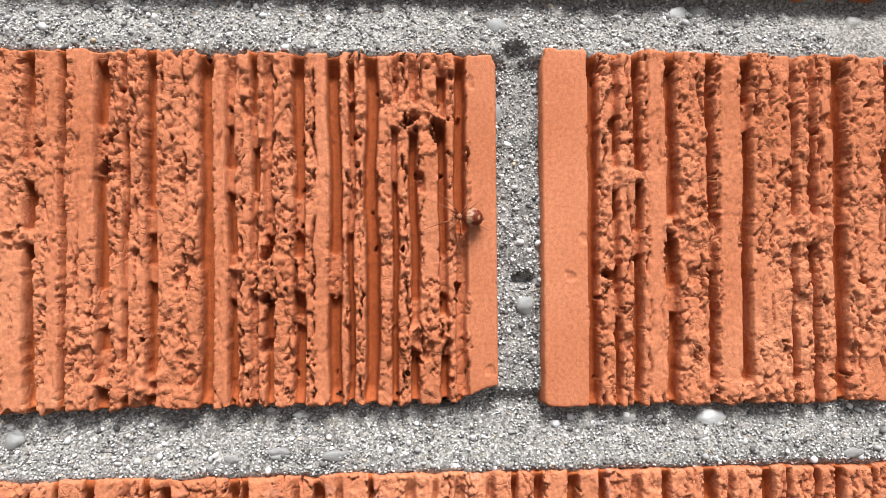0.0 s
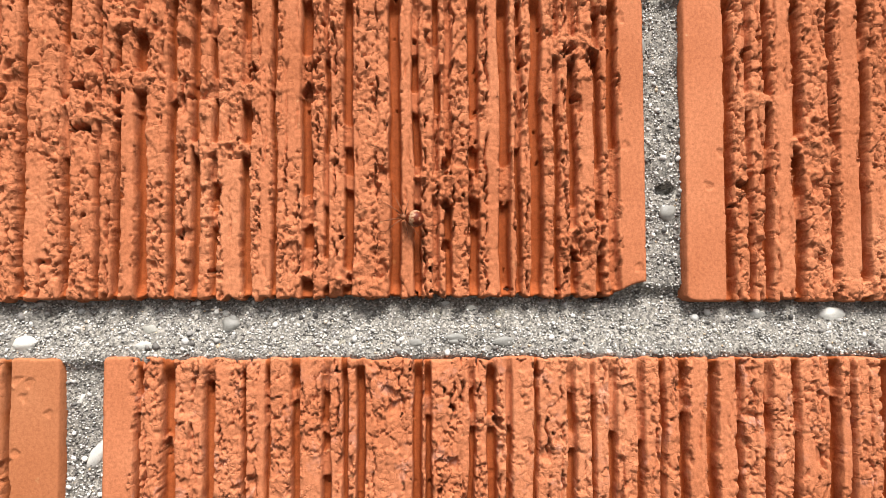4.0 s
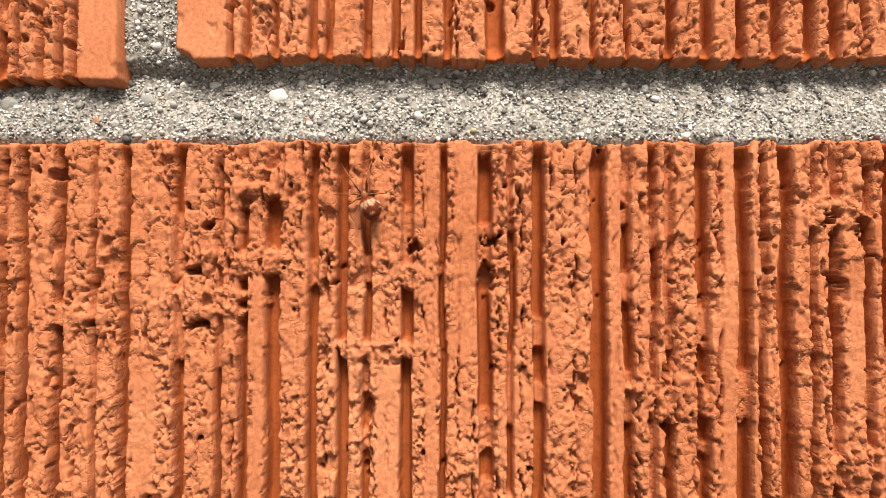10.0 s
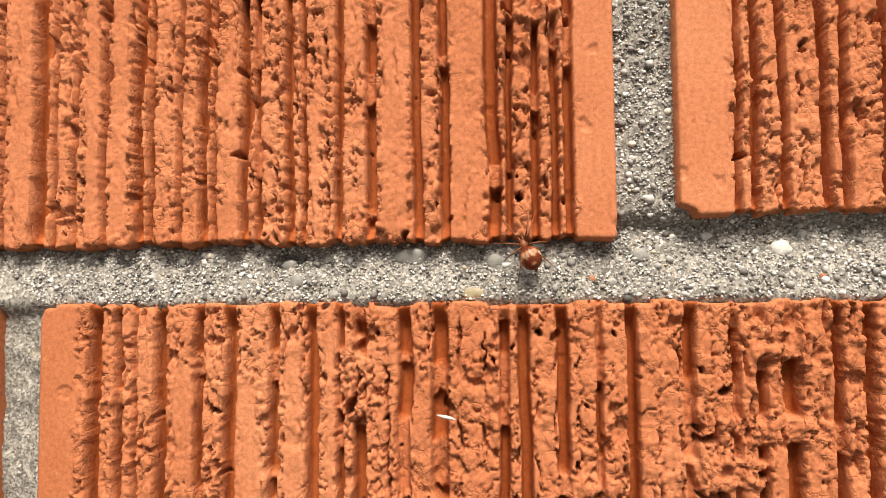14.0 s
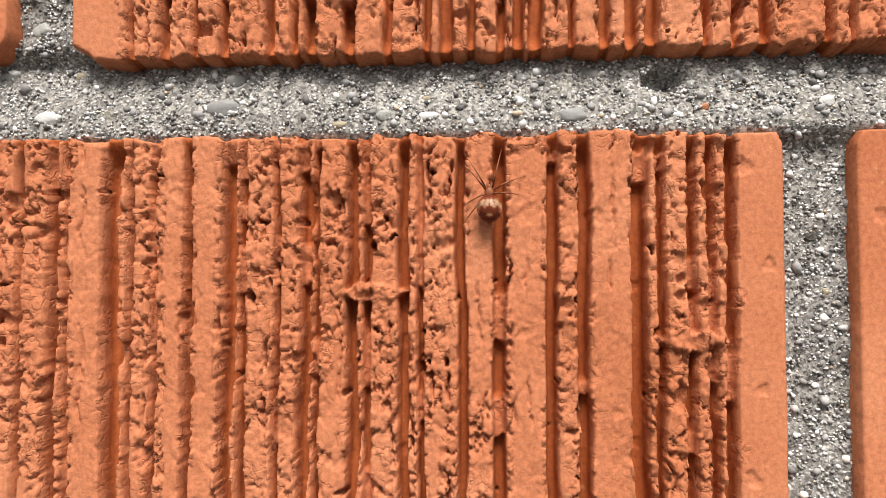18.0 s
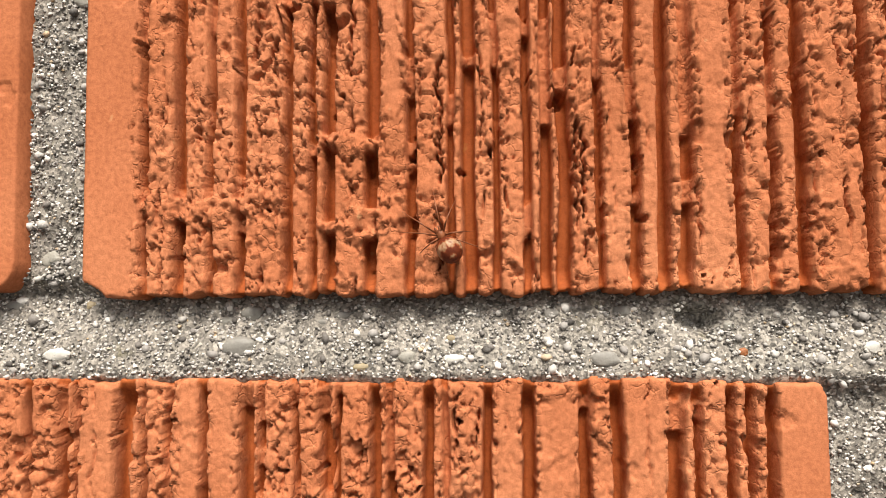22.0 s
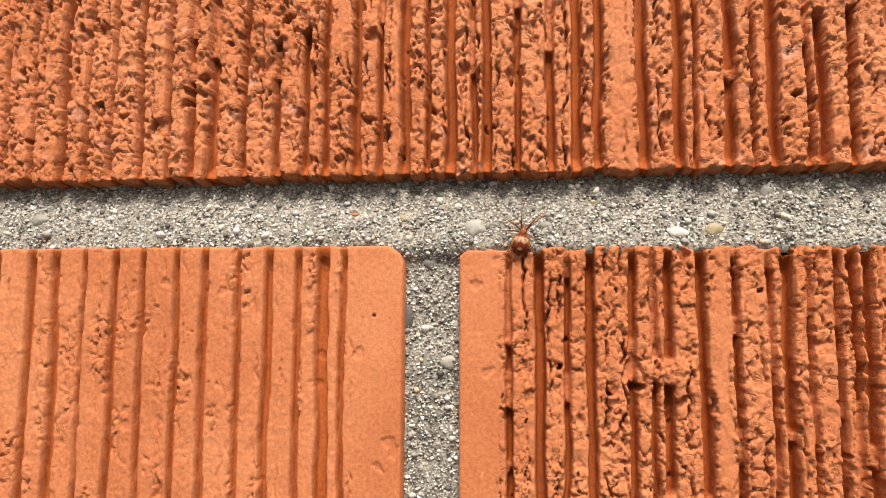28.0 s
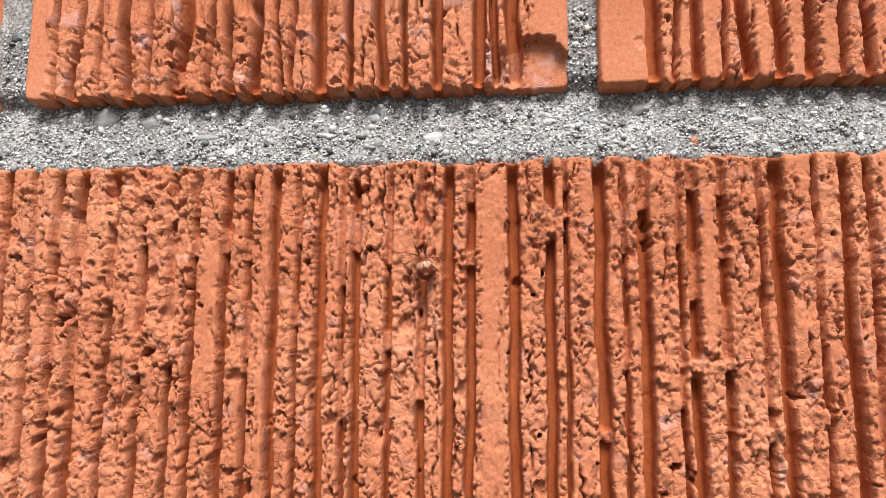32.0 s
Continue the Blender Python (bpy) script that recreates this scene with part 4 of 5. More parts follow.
# hollows in the mortar: x, z, half width, half height (mm)
HOLLOWS = [(-133.5, 133.7, 0.77, 0.63), (-154.7, 158.2, 3.2, 1.81), (6.0, 25.2, 2.48, 1.56), (4.7, 71.1, 2.72, 1.8), (-8.8, 0.6, 1.77, 1.1), (-194.0, 77.7, 3.24, 1.05), (-77.0, 86.8, 3.89, 1.01)]


def mortar_depth(x, z):
    """How far the mortar lies behind the wall's face, mm: struck so that each bed slopes outwards towards the brick below."""
    depth = np.full(x.shape, 3.0)
    for low, high in BEDS:
        s = np.clip((z - low) / (high - low), 0, 1)
        inside = step(z, low - 3, low) * step(z, high + 3, high)
        depth = depth * (1 - inside) + inside * (1.0 + 4.4 * s ** 1.3)
    depth += 1.3 * (layered(x / 9, z / 7, 201, 3) - 0.5)
    for cx, cz, sx, sz in HOLLOWS:
        depth += 3.2 * step(np.hypot((x - cx) / sx, (z - cz) / sz) + 0.5 * (layered(x / 1.5, z / 1.5, 205, 2) - 0.5), 1.1, 0.7)
    return depth


def mortar_surface(x, z):
    d = mortar_depth(x, z)
    gap, own, other, dx, dz = clumps(x / 1.1, z / 0.95, 211)
    gap2, own2, *_ = clumps(x / 0.5, z / 0.5, 221)
    d = d - 0.55 * (own - 0.5) * step(gap, 0.0, 0.35) - 0.30 * (own2 - 0.5) + 0.35 * step(layered(x / 2.2, z / 1.8, 231, 2), 0.60, 0.72)
    return d


def mortar_bed():
    xs = spaced(-900, 700, VIEW[0] - 3, VIEW[1] + 3, 0.9, 40)
    zs = spaced(-620, 760, VIEW[2] - 3, VIEW[3] + 3, 0.9, 40)
    x, z = np.meshgrid(xs, zs)
    y = mortar_surface(x, z)
    cx, cz = (x[:-1, :-1] + x[1:, 1:]) / 2, (z[:-1, :-1] + z[1:, 1:]) / 2
    return sheet_mesh("wall_mortar", x, y, z, keep=near_bricks(cx, cz) < 1.8)


def pebble_mesh(name, seed, flat=0.6):
    rng = random.Random(seed)
    bm = bmesh.new()
    bmesh.ops.create_icosphere(bm, subdivisions=3, radius=1.0)
    shift = Vector((rng.uniform(-9, 9), rng.uniform(-9, 9), rng.uniform(-9, 9)))
    for v in bm.verts:
        v.co *= 1 + 0.30 * noise.noise(v.co * 0.9 + shift) + 0.14 * noise.noise(v.co * 2.3 + shift) + 0.06 * noise.noise(v.co * 5.5 + shift)
        v.co.y *= flat
    for f in bm.faces:
        f.smooth = True
    mesh = bpy.data.meshes.new(name)
    bm.to_mesh(mesh)
    bm.free()
    return mesh


def grains():
    """Sand and fine gravel that stands out of the mortar, one sheet of small stones."""
    rng = np.random.default_rng(5)
    n = 600000
    x, z = rng.uniform(VIEW[0], VIEW[1], n), rng.uniform(VIEW[2], VIEW[3], n)
    free = (near_bricks(x, z) < 0.0) & (x > np.interp(z, PASSED[0], PASSED[1])) & (x < np.interp(z, PASSED[0], PASSED[2]))
    x, z = x[free], z[free]
    m = len(x)
    size = 0.16 + 0.20 * rng.random(m) ** 1.3 + 0.50 * rng.random(m) ** 50
    y = mortar_depth(x, z) - 0.05 - 0.25 * size + 0.30 * rng.random(m)
    turn = (1 + math.sqrt(5)) / 2
    round_ = np.array([(a, b * turn, 0) for a in (-1, 1) for b in (-1, 1)] + [(0, a, b * turn) for a in (-1, 1) for b in (-1, 1)] + [(b * turn, 0, a) for a in (-1, 1) for b in (-1, 1)], float) / 1.9
    apart = np.linalg.norm(round_[:, None] - round_[None], axis=-1)
    close = (apart > 0.1) & (apart < 1.2)
    ball = [(i, j, k) if np.dot(np.cross(round_[j] - round_[i], round_[k] - round_[i]), round_[i]) > 0 else (i, k, j)
            for i, j, k in itertools.combinations(range(12), 3) if close[i, j] and close[j, k] and close[i, k]]
    chip = np.array([(1, 0, 0), (-1, 0, 0), (0, 1, 0), (0, -1, 0), (0, 0, 1), (0, 0, -1)], float)
    chip_faces = [(0, 2, 4), (2, 1, 4), (1, 3, 4), (3, 0, 4), (2, 0, 5), (1, 2, 5), (3, 1, 5), (0, 3, 5)]
    points, faces, shaded, base = [], [], [], 0
    for corners, tri, which, rough, flat_share in ((chip, chip_faces, size < 0.42, 0.9, 0.3), (round_, ball, size >= 0.42, 0.55, 0.0)):
        q, n = int(which.sum()), len(corners)
        shape = corners[None] * (1 - 0.25 * rough + 0.6 * rough * rng.random((q, n, 1))) + 0.45 * rough * (rng.random((q, n, 3)) - 0.5)
        stretch = 0.75 + 0.6 * rng.random((q, 3))
        stretch[:, 1] *= 0.8
        shape = shape * stretch[:, None]
        spin, tip = rng.random(q) * 2 * math.pi, rng.random(q) * 2 * math.pi
        sx, sy, sz = shape[..., 0], shape[..., 1], shape[..., 2]
        sx, sz = sx * np.cos(spin)[:, None] - sz * np.sin(spin)[:, None], sx * np.sin(spin)[:, None] + sz * np.cos(spin)[:, None]
        sy, sz = sy * np.cos(tip)[:, None] - sz * np.sin(tip)[:, None], sy * np.sin(tip)[:, None] + sz * np.cos(tip)[:, None]
        own = size[which][:, None]
        points.append((np.stack([x[which][:, None] + sx * own, y[which][:, None] + sy * own, z[which][:, None] + sz * own], -1) / 1000).reshape(-1, 3))
        faces.append((np.array(tri)[None] + n * np.arange(q)[:, None, None]).reshape(-1, 3) + base)
        shaded.append(np.repeat(rng.random(q) >= flat_share, len(tri)))
        base += q * n
    points, faces, shaded = np.concatenate(points), np.concatenate(faces), np.concatenate(shaded)
    mesh = bpy.data.meshes.new("sand_grains")
    mesh.vertices.add(len(points))
    mesh.vertices.foreach_set("co", points.astype(np.float32).ravel())
    mesh.loops.add(len(faces) * 3)
    mesh.loops.foreach_set("vertex_index", faces.astype(np.int32).ravel())
    mesh.polygons.add(len(faces))
    mesh.polygons.foreach_set("loop_start", np.arange(0, len(faces) * 3, 3, dtype=np.int32))
    mesh.polygons.foreach_set("use_smooth", shaded)
    mesh.update(calc_edges=True)
    return mesh


# ---- the wall ----
mortar_mesh = mortar_bed()
mortar_mesh.materials.append(MORTAR)
wall = tagged(new("wall_front", mortar_mesh), "outdoor wall of scored orange bricks with rough grey mortar joints", "wall", kind="structure")
for seed, (key, spec) in enumerate(BRICKS.items()):
    scored_brick(spec, seed, wall)
sand = part("sand_grains", grains(), SAND, wall)
tagged(sand, "grey and pale sand grains in the mortar", kind="stuff")

# pebbles in the joints
PEBBLE_SHAPES = [pebble_mesh("pebble", k) for k in range(6)]


def pebbles(kind, places):
    """places: x, z (mm), half width, half height, turn."""
    for k, (x, z, a, c, turn) in enumerate(places):
        ob = part("pebble", PEBBLE_SHAPES[k % 6].copy(), STONES[kind], wall)
        back = float(mortar_depth(np.array([x]), np.array([z]))[0])
        ob.matrix_basis = pose(x / 1000, (back + 0.15 * min(a, c)) / 1000, z / 1000, 0, turn, 0) @ Matrix.Diagonal((0.88 * a / 1000, 0.9 * min(a, c) / 1000, 0.88 * c / 1000, 1))


pebbles("white", [(-120.9, -33, 1.8, 3.88, 30), (-124.3, -20.8, 0.72, 1.7, 30), (-110.4, -9, 2.19, 0.99, 0), (-136.2, -8.4, 2.75, 2.32, 0), (44.7, -3.6, 3.56, 1.94, -4), (-93.6, -2.3, 0.98, 0.75, 0), (-44.4, -0.4, 1.02, 0.63, 0), (-111.3, 78.2, 2.04, 1.65, 0), (39.4, 80, 2.38, 1.86, 0), (-123, 80.5, 1.03, 1.04, 0), (-152.8, 152.2, 0.97, 0.67, 0), (-190.3, 152.6, 1.88, 0.77, 0), (-251, 153.3, 2.54, 1.1, 0), (-250.4, 153.7, 0.73, 0.89, 0), (-131.3, 154.1, 1.43, 0.99, 0)])
pebbles("white", [(-205.8, 233.8, 2.33, 1.12, 10), (-276.4, 234.3, 1.13, 0.55, 0), (-201.6, 236.2, 0.58, 0.6, 0), (-247, 239.6, 0.85, 0.85, 0), (-240.3, 244.3, 0.95, 0.64, 0), (-248.1, 246.6, 0.87, 0.76, 0), (-267.6, 247.1, 0.9, 0.88, 0), (-267.1, 317.1, 1.85, 1.03, 0), (-227.1, 319.2, 2.18, 1.34, 0)])
pebbles("grey", [(73.7, -11, 2.68, 1.16, 0), (-51.3, -8.9, 2.01, 1, 0), (-31.8, -8.8, 2.79, 1.26, 0), (-42.3, -8.7, 1.95, 0.88, 0), (-42.5, -7.9, 2.52, 1.13, 0), (-92.4, -4.9, 2.26, 1.92, 0), (-91.7, -4.2, 1.48, 1.73, 0), (27.4, -3.6, 2.33, 1.13, 0), (-124, 0.8, 2.65, 1.11, 0), (6.3, 20.1, 2.29, 2.71, 0), (1, 58.6, 1.14, 2.5, 0), (-186.3, 71.2, 1.31, 0.96, 0), (-192.9, 73.5, 1.32, 1.5, 0), (1.1, 76.2, 2.52, 2.06, 0), (-194.6, 76.5, 1.54, 1.07, 0)])
pebbles("grey", [(-158.4, 76.6, 1.91, 1.48, 0), (-134.2, 77.4, 1.67, 1.46, 0), (-173.4, 77.7, 3.23, 1.91, 0), (-89.7, 78.1, 1.2, 1.03, 0), (43.8, 80.8, 2.39, 1.4, -10), (-102.8, 82, 1.41, 0.92, 0), (-77.8, 85.9, 1.39, 0.92, 0), (-168.2, 152.5, 2.49, 1.35, 0), (-222.7, 154.4, 3.03, 1.75, 0), (-264.6, 157.2, 1.66, 1.01, 0), (-210.2, 158, 0.79, 0.52, 0), (-175.8, 158.9, 1.34, 0.85, 0), (-207.1, 158.9, 1.23, 0.69, 0), (-165.3, 159.3, 1.49, 1.02, 0), (-221.3, 159.4, 1.96, 1.23, 0)])
pebbles("grey", [(-274.9, 160.5, 2.64, 1.02, 0), (-295.7, 160.7, 1.98, 0.8, 0), (-260, 160.9, 1.65, 0.9, 0), (-252.4, 228.8, 1.47, 1.71, 0), (-230.2, 235.3, 1.42, 1.09, 0), (-335.1, 237.7, 2.29, 1.4, 0), (-189.4, 241.6, 1.51, 1.41, 0), (-198, 316.6, 1.46, 0.66, 0), (-238, 318.4, 1.33, 1.01, 0), (-273.3, 320.4, 2.58, 1.17, 0), (-285.7, 323.9, 2.04, 1.77, 0), (-188.4, 324.2, 1.76, 1.54, 0), (-274.3, 328, 1.65, 0.94, 0)])
pebbles("pale", [(-295.4, 325.4, 3.17, 2.51, 0), (-109.4, -5.7, 1.94, 1.23, 0), (-38.7, -1.4, 1.52, 0.88, 0), (-38.6, -1, 1.27, 1.13, 0), (-139.3, 73, 0.94, 0.73, 0), (77.2, 78.6, 2.22, 1.42, 0), (-151.3, 79.2, 1.59, 1.05, -15), (-84, 81.3, 2.59, 0.92, -15), (-197, 152.9, 1.47, 1.12, 0), (-210.3, 153.9, 0.79, 0.61, 0), (-150.4, 157.2, 0.97, 0.84, 0), (-225.1, 158.2, 0.98, 0.79, 0), (-253.7, 167.9, 1.64, 1.13, 0), (-253.1, 168.4, 1.31, 1.27, 0), (-248.9, 209.5, 1.68, 1.43, 0), (-256.4, 233.2, 0.87, 0.85, 0)])
pebbles("pale", [(-243.5, 234.8, 1.9, 1.9, 0), (-243.6, 235.1, 2.42, 1.96, 0), (-247.1, 239.4, 0.73, 0.73, 0), (-248.5, 320.3, 2.26, 0.8, 10), (-166.9, 321.2, 1.99, 1.08, 0), (-205.2, 322, 1.69, 0.89, 0), (-259.4, 322, 0.93, 0.69, 0), (-239, 324.1, 1.35, 0.91, 0), (-162, 325.4, 1.19, 0.87, 0), (-252.4, 327.3, 2.06, 1.27, 0)])
pebbles("rust", [(-105.6, 73.4, 0.71, 0.72, 0), (-142.5, 73.5, 0.73, 0.73, 0), (-148.9, 153.5, 0.81, 0.66, 0), (-267.4, 238.1, 0.89, 0.65, 0), (-178.6, 317.2, 0.91, 1.29, 0)])
pebbles("tan", [(-162.3, 71.2, 2.14, 1.27, 0), (-131.5, 126, 0.62, 0.64, 0), (-132.9, 133.7, 0.78, 0.73, 0), (-203.9, 151.5, 1.39, 0.78, 0), (-190.6, 155.5, 0.78, 0.69, 0), (-247.6, 160.7, 0.93, 0.8, 0), (-199.5, 234.2, 1.92, 1.4, 0), (-257.7, 237.2, 0.98, 0.86, 0)])
pebbles("dark", [(-256.7, 217.8, 1.46, 2.9, 0), (-315.9, 343.5, 1.53, 1.25, 0)])


# ---- the spider ----
def blob(name, size, at, material_, parent, rings=16, bulge=0.0, lumps=0.0, label=""):
    bm = bmesh.new()
    bmesh.ops.create_uvsphere(bm, u_segments=24, v_segments=rings, radius=1.0)
    for v in bm.verts:
        wide = 1 + bulge * v.co.z
        bump_ = 1 + lumps * noise.noise(v.co * 2.5)
        v.co = Vector((v.co.x * size[0] * wide, v.co.y * size[1], v.co.z * size[2])) * bump_ / 1000
    for f in bm.faces:
        f.smooth = True
    mesh = bpy.data.meshes.new(name)
    bm.to_mesh(mesh)
    bm.free()
    ob = part(name, mesh, material_, parent, label)
    ob.location = Vector(at) / 1000
    return ob


def abdomen_material():
    m, tree, bsdf = material("spider_abdomen", 0.45)
    place = tree.nodes.new("ShaderNodeTexCoord").outputs["Object"]
    # both flanks carry the same blotches
    fold = tree.nodes.new("ShaderNodeVectorMath")
    fold.operation = "ABSOLUTE"
    tree.links.new(place, fold.inputs[0])
    split, join = tree.nodes.new("ShaderNodeSeparateXYZ"), tree.nodes.new("ShaderNodeCombineXYZ")
    flat = tree.nodes.new("ShaderNodeSeparateXYZ")
    tree.links.new(fold.outputs["Vector"], split.inputs[0])
    tree.links.new(place, flat.inputs[0])
    for socket, source in zip(join.inputs, (split.outputs[0], flat.outputs[1], flat.outputs[2])):
        tree.links.new(source, socket)
    big = noise_node(tree, join.outputs[0], 780, 2, 0.6)
    mottle = noise_node(tree, place, 1500, 3, 0.6)
    colour = ramp(tree, big, [(0.46, (0.12, 0.024, 0.008)), (0.52, (0.23, 0.055, 0.018)), (0.57, (0.29, 0.15, 0.075)), (0.68, (0.38, 0.24, 0.145))])
    colour = mix(tree, colour, ramp(tree, mottle, [(0.35, (0.5, 0.38, 0.32)), (0.6, (1, 1, 1))]), 0.7, "MULTIPLY")
    tree.links.new(colour, bsdf.inputs["Base Color"])
    bsdf.inputs["Specular IOR Level"].default_value = 0.2
    bump(tree, bsdf, [(mottle, 0.25, 0.0003)])
    return m


def leg_material():
    m, tree, bsdf = material("spider_leg", 0.45)
    place = tree.nodes.new("ShaderNodeTexCoord").outputs["Object"]
    band = noise_node(tree, place, 700, 2)
    bsdf.inputs["Specular IOR Level"].default_value = 0.2
    tree.links.new(ramp(tree, band, [(0.4, (0.10, 0.03, 0.012)), (0.6, (0.23, 0.077, 0.03))]), bsdf.inputs["Base Color"])
    return m


def tube(bm, points, radii, sides=7):
    rings = []
    for k, p in enumerate(points):
        a, b = points[max(k - 1, 0)], points[min(k + 1, len(points) - 1)]
        way = (b - a).normalized()
        side = way.cross(Vector((0, 1, 0.02))).normalized()
        up = way.cross(side)
        rings.append([bm.verts.new(p + radii[k] * (side * math.cos(q) + up * math.sin(q))) for q in (2 * math.pi * n / sides for n in range(sides))])
    for one, two in zip(rings, rings[1:]):
        for n in range(sides):
            bm.faces.new((one[n], one[(n + 1) % sides], two[(n + 1) % sides], two[n])).smooth = True
    bm.faces.new(rings[0][::-1])
    bm.faces.new(rings[-1])


def leg_mesh(reach, rise):
    """A leg along +x from its hip: it rises from the wall (-y) to the knee and comes down to the foot."""
    bm = bmesh.new()
    r = reach / 1000
    knee = Vector((0.36 * r, -rise / 1000, 0))
    shin = Vector((0.72 * r, -0.25 * rise / 1000, 0))
    foot = Vector((r, 1.6 / 1000, 0))
    pts = [Vector((0, 0, 0)), knee * 0.55 + Vector((0, -0.0003, 0)), knee, knee.lerp(shin, 0.5) + Vector((0, -0.0001, 0)), shin, shin.lerp(foot, 0.5), foot]
    tube(bm, pts, [0.00013, 0.00014, 0.00011, 0.0001, 0.00007, 0.00005, 0.00003])
    mesh = bpy.data.meshes.new("leg")
    bm.to_mesh(mesh)
    bm.free()
    return mesh


ABDOMEN, LEG = abdomen_material(), leg_material()
spider = tagged(new("spider"), "small mottled red-brown spider with a round abdomen, climbing the brick wall", "spider")
blob("abdomen", (1.85, 1.75, 2.05), (0, 0, 0), ABDOMEN, spider, bulge=0.06, lumps=0.05, label="round glossy brown abdomen with pale blotches")
blob("head", (0.75, 0.7, 0.95), (0, 0.7, 2.5), LEG, spider, bulge=-0.12, lumps=0.04, label="dark brown head and thorax")
for side in (-1, 1):
    blob("palp", (0.18, 0.18, 0.45), (0.28 * side, 0.7, 3.55), LEG, spider, rings=8)
blob("spinneret", (0.3, 0.3, 0.3), (0, 0.3, -2.05), LEG, spider, rings=8)
# hip along the body, angle from straight ahead, reach, rise
LEGS = []
for side in (-1, 1):
    for k, (along, angle, reach, rise) in enumerate(((3.0, 22, 6.4, 1.8), (2.7, 52, 5.4, 1.8), (2.3, 104, 4.0, 1.4), (2.0, 150, 6.0, 1.6))):
        leg = part("leg", leg_mesh(reach, rise), LEG, spider)
        LEGS.append((leg, side, k, along, angle))


# ---- a pale splinter that sticks to the brick ----
def splinter_mesh():
    bm = bmesh.new()
    tube(bm, [Vector((q * 0.0016, 0.00012 * math.sin(3 * q), 0)) for q in (-1, -0.6, -0.1, 0.4, 0.8, 1)], [0.00004, 0.00022, 0.00032, 0.00028, 0.00015, 0.00003])
    mesh = bpy.data.meshes.new("wood_splinter")
    bm.to_mesh(mesh)
    bm.free()
    mesh.materials.append(stone_material("bleached_wood", (0.62, 0.60, 0.54), 0.5))
    return mesh


splinter = tagged(new("wood_splinter", splinter_mesh()), "tiny bleached white wood splinter stuck to the brick face", "splinter")
splinter.matrix_world = pose(-0.1669, -0.0008, 0.0511, 0, 14, 0)


# ---- the rest of the wall, and the ground before it ----
def plain_brick_mesh():
    bm = bmesh.new()
    cuts = [0, 9] + [k for q in range(14) for k in (14 + q * 15.2, 16.5 + q * 15.2)] + [231, 240]
    tops = []
    for k in range(len(cuts) - 1):
        deep = 2.2 if 2 <= k < len(cuts) - 3 and k % 2 == 0 else 0.0
        tops += [(cuts[k], deep), (cuts[k + 1], deep)]
    front = [[bm.verts.new((x / 1000, d / 1000, z / 1000)) for x, d in tops] for z in (0, 70)]
    back = [[bm.verts.new((x / 1000, 0.014, z / 1000)) for x, d in tops] for z in (0, 70)]
    for k in range(len(tops) - 1):
        bm.faces.new((front[0][k], front[0][k + 1], front[1][k + 1], front[1][k]))
        for r, flip in ((0, False), (1, True)):
            quad = (front[r][k], back[r][k], back[r][k + 1], front[r][k + 1])
            if (tops[k][0], tops[k][1]) != (tops[k + 1][0], tops[k + 1][1]) and tops[k][0] != tops[k + 1][0]:
                bm.faces.new(quad if flip else quad[::-1])
    for k in (0, -1):
        bm.faces.new((front[0][k], front[1][k], back[1][k], back[0][k]))
    bmesh.ops.recalc_face_normals(bm, faces=bm.faces)
    mesh = bpy.data.meshes.new("brick")
    bm.to_mesh(mesh)
    bm.free()
    mesh.materials.append(CLAY)
    return mesh


plain = plain_brick_mesh()
for course in range(-7, 9):
    low = course * 80.0 + (0.5 if course < 3 else 4.5)
    start = -238 if course % 2 == 0 else -128
    for k in range(-3, 4):
        x = start + k * 249.0
        if x < -900 or x > 460:
            continue
        # leave out those that are built in full
        if any(s["z"][0] < low + 35 < s["z"][1] and s["x"][0] < x + 238 and x + 2 < s["x"][1] for s in BRICKS.values()):
            continue
        ob = new("brick", plain)
        ob.parent = wall
        ob.location = (x / 1000, 0.0, low / 1000)


def slab(name, lo, hi, material_):
    bm = bmesh.new()
    bmesh.ops.create_cube(bm, size=1.0)
    for v in bm.verts:
        v.co = Vector([(a + b) / 2 + c * (b - a) for a, b, c in zip(lo, hi, v.co)])
    bmesh.ops.bevel(bm, geom=list(bm.edges), offset=0.004, segments=2, affect="EDGES")
    mesh = bpy.data.meshes.new(name)
    bm.to_mesh(mesh)
    bm.free()
    mesh.materials.append(material_)
    return mesh


tagged(new("wall_core", slab("wall_core", (-0.9, 0.016, -0.62), (0.7, 0.13, 0.76), MORTAR)), "grey mortar core behind the bricks", "wall", kind="structure")


def ground_mesh():
    rings = [0, 1, 3, 10, 40, 200, 1500]
    xs = np.array(sorted({s * r for r in rings for s in (-1, 1)}), float) * 1000
    x, y = np.meshgrid(xs, xs)
    z = np.full(x.shape, -620.0)
    return sheet_mesh("ground", x, y, z)


# unseen ground, kept dark to cut the light bounced under the bricks
earth, tree_, bsdf_ = material("dark_ground", 0.9)
tree_.links.new(ramp(tree_, noise_node(tree_, place_of(tree_), 30, 5), [(0.3, (0.045, 0.044, 0.042)), (0.7, (0.085, 0.082, 0.078))]), bsdf_.inputs["Base Color"])
earth_mesh = ground_mesh()
earth_mesh.materials.append(earth)
tagged(new("ground", earth_mesh), "plain dark ground at the foot of the wall, out of view", "ground", kind="structure")


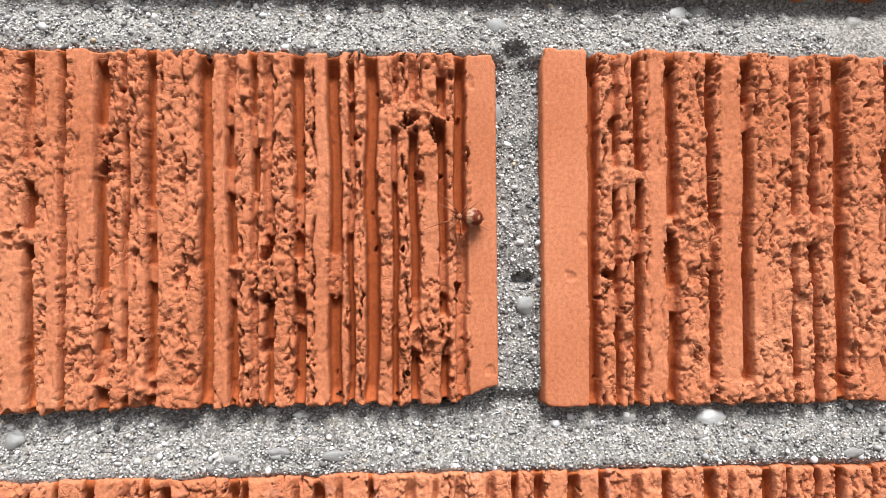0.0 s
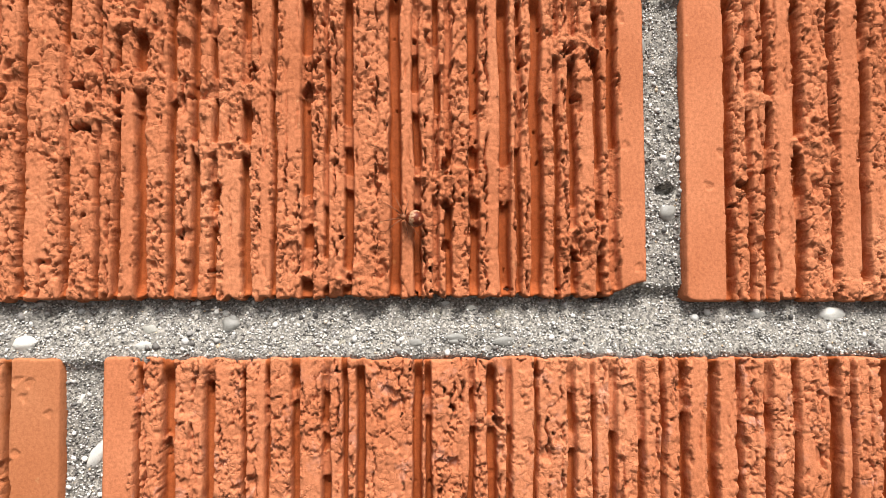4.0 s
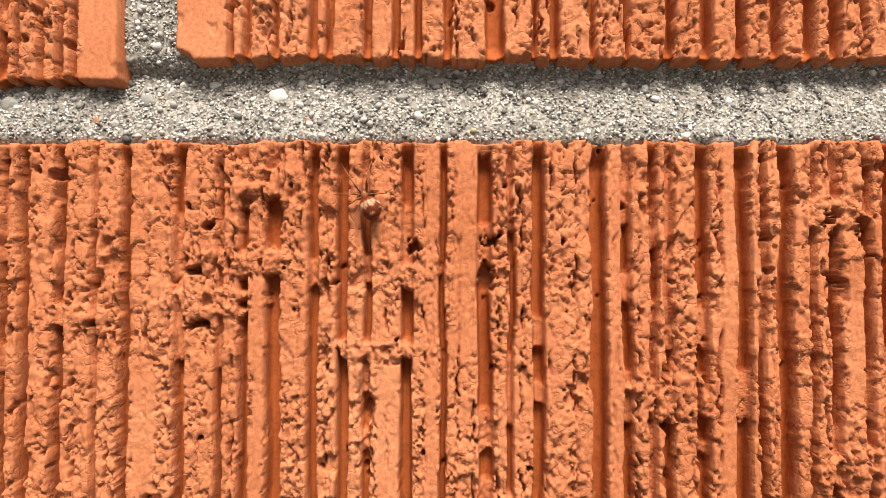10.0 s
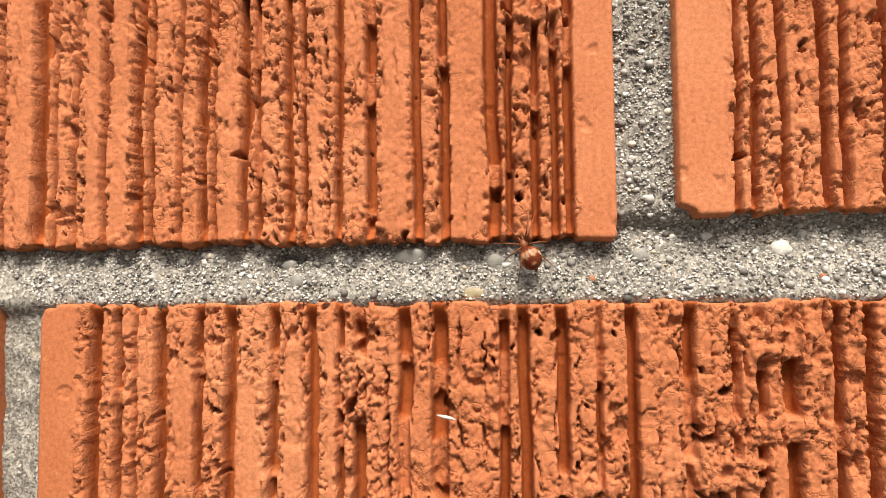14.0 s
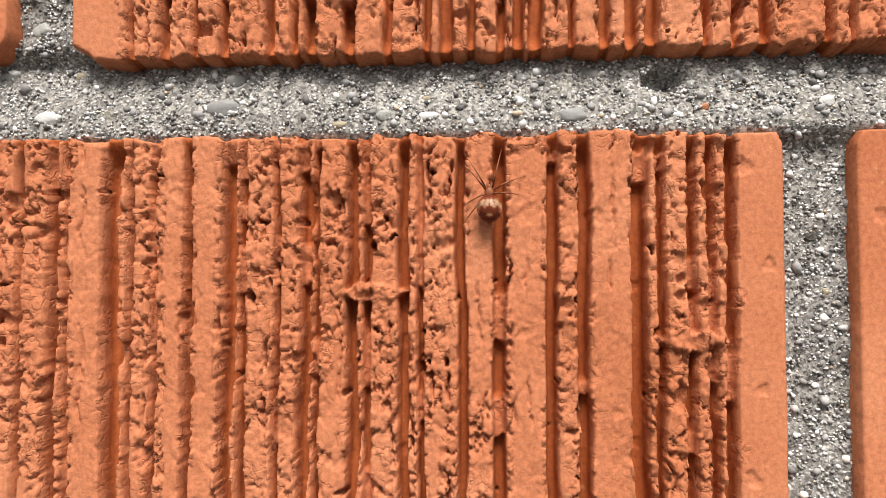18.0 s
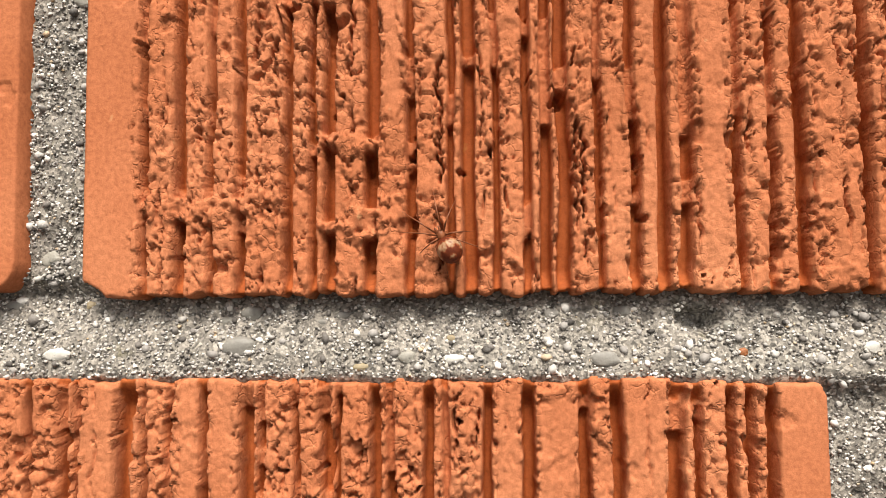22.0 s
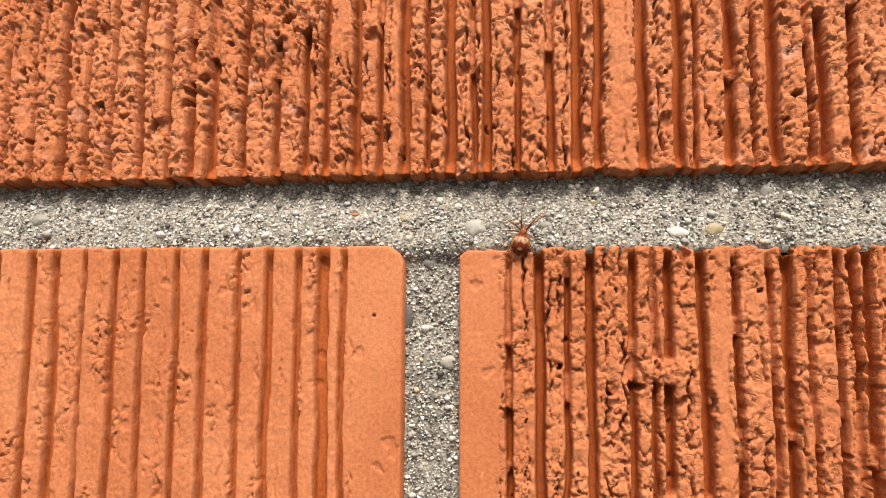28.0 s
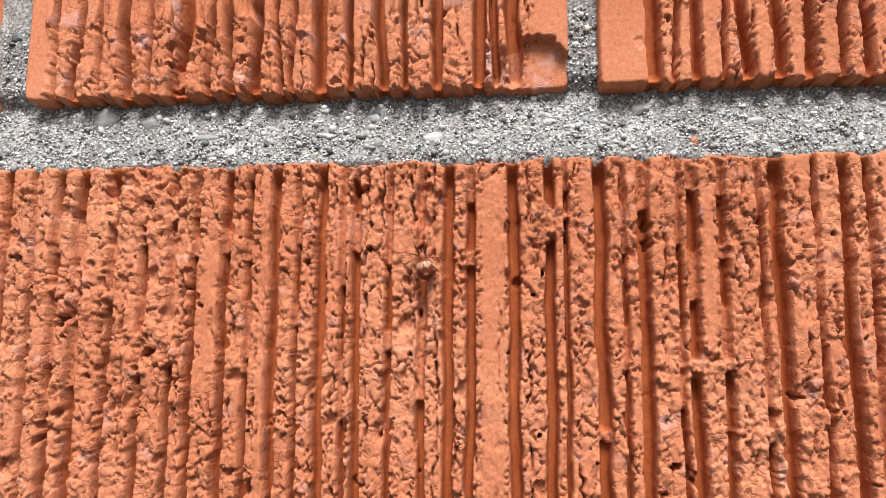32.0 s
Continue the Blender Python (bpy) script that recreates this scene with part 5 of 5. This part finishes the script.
# ---- what moves ----
# seconds, x and z (mm) of the spider's body, heading in degrees from straight up, to its left
CRAWL = [
    (0, -4.61, 37.36, 85), (0.5, -10.12, 35.69, 85), (1, -18.15, 33.32, 70), (1.5, -16.51, 25.86, 60),
    (2, -20, 24.53, 65), (2.5, -26.72, 23.45, 80), (3, -35.29, 20.92, 75), (3.5, -42.83, 20.41, 70),
    (4, -51.38, 18.39, 80), (4.5, -59.08, 18.25, 60), (6.5, -74.08, 29.26, 10), (7, -74.84, 32.78, 15),
    (7.5, -76.18, 35.54, -5), (8, -75.96, 41.03, 0), (8.5, -78.09, 46.08, -10), (9, -82.9, 51, 40),
    (9.5, -85.67, 54.53, 35), (10, -94.42, 58.13, 25), (10.5, -100.36, 58.56, 30), (11, -106.97, 58.33, 40),
    (11.5, -115.06, 58.17, 5), (12, -123.41, 58.54, 10), (12.5, -132.49, 61.6, 20), (13, -143.93, 66.46, 10),
    (13.5, -148.51, 71.39, 30), (15.5, -169.6, 98.35, 0), (16, -174.03, 106.72, 5), (16.5, -177.53, 115.9, 5),
    (17, -180.1, 123.55, 0), (17.5, -181.54, 130.8, 0), (18, -180.9, 138.1, 0), (18.5, -181.4, 147.06, -5),
    (19, -181.6, 151.82, -5), (19.5, -182.5, 153.63, 5), (20, -182.89, 158.14, -15), (20.5, -183.08, 163.42, 5),
    (21, -183.43, 164.7, 45), (21.5, -184.45, 165.12, 45), (22, -190.34, 168.42, 30), (22.5, -198.68, 176.44, 10),
    (23, -203.72, 182.17, -10), (23.5, -211.97, 189.68, 15), (24, -219.7, 194.13, 45), (24.5, -225.34, 198.65, 40),
    (25, -230.07, 202.46, 30), (25.5, -234.39, 208.61, 10), (26, -236.38, 213.91, 0), (26.5, -235.91, 217.21, 10),
    (28.5, -233.68, 236.82, -15), (29, -229.79, 241.7, -15), (29.5, -223.96, 248.06, -20), (30, -221.48, 255.8, -5),
    (30.5, -222.98, 265.55, 0), (31, -224.19, 275.06, 0), (31.5, -227.06, 284.61, 15), (32, -227.91, 293.48, 15),
]


def motions():
    def height(x, z):
        """How far the body stands off the wall's face, mm."""
        e = float(near_bricks(np.array([x]), np.array([z]))[0])
        return 2.0 if e > 0 else max(0.2, 2.0 + 0.7 * e)

    rows = [(t, pose(x / 1000, -height(x, z) / 1000, z / 1000, 0, -turn, 0)) for t, x, z, turn in CRAWL]
    walk(spider, rows)
    steps = [0.25 * k for k in range(129)]
    times = [row[0] for row in CRAWL]
    xs, zs = [row[1] for row in CRAWL], [row[2] for row in CRAWL]
    gone = [0.0]
    for a, b in zip(steps, steps[1:]):
        gone.append(gone[-1] + math.hypot(np.interp(b, times, xs) - np.interp(a, times, xs), np.interp(b, times, zs) - np.interp(a, times, zs)))
    for leg, side, k, along, angle in LEGS:
        keys = []
        for t, way in zip(steps, gone):
            beat = way / 5.5 * 2 * math.pi + (0 if (k + (side > 0)) % 2 else math.pi) + 0.5 * k
            swing, lift = 13 * math.sin(beat), 9 * max(0.0, math.cos(beat))
            turn = angle + swing
            # the leg's +x turned about the wall's normal to point at that angle from ahead
            m = pose(0.45 * side / 1000, 0.0007, along / 1000, 0, 0, 0) @ Matrix.Rotation(radians(-90 + turn * side), 4, "Y") @ Matrix.Rotation(radians(-lift), 4, "Z")
            keys.append((t, m))
        walk(leg, keys)


motions()
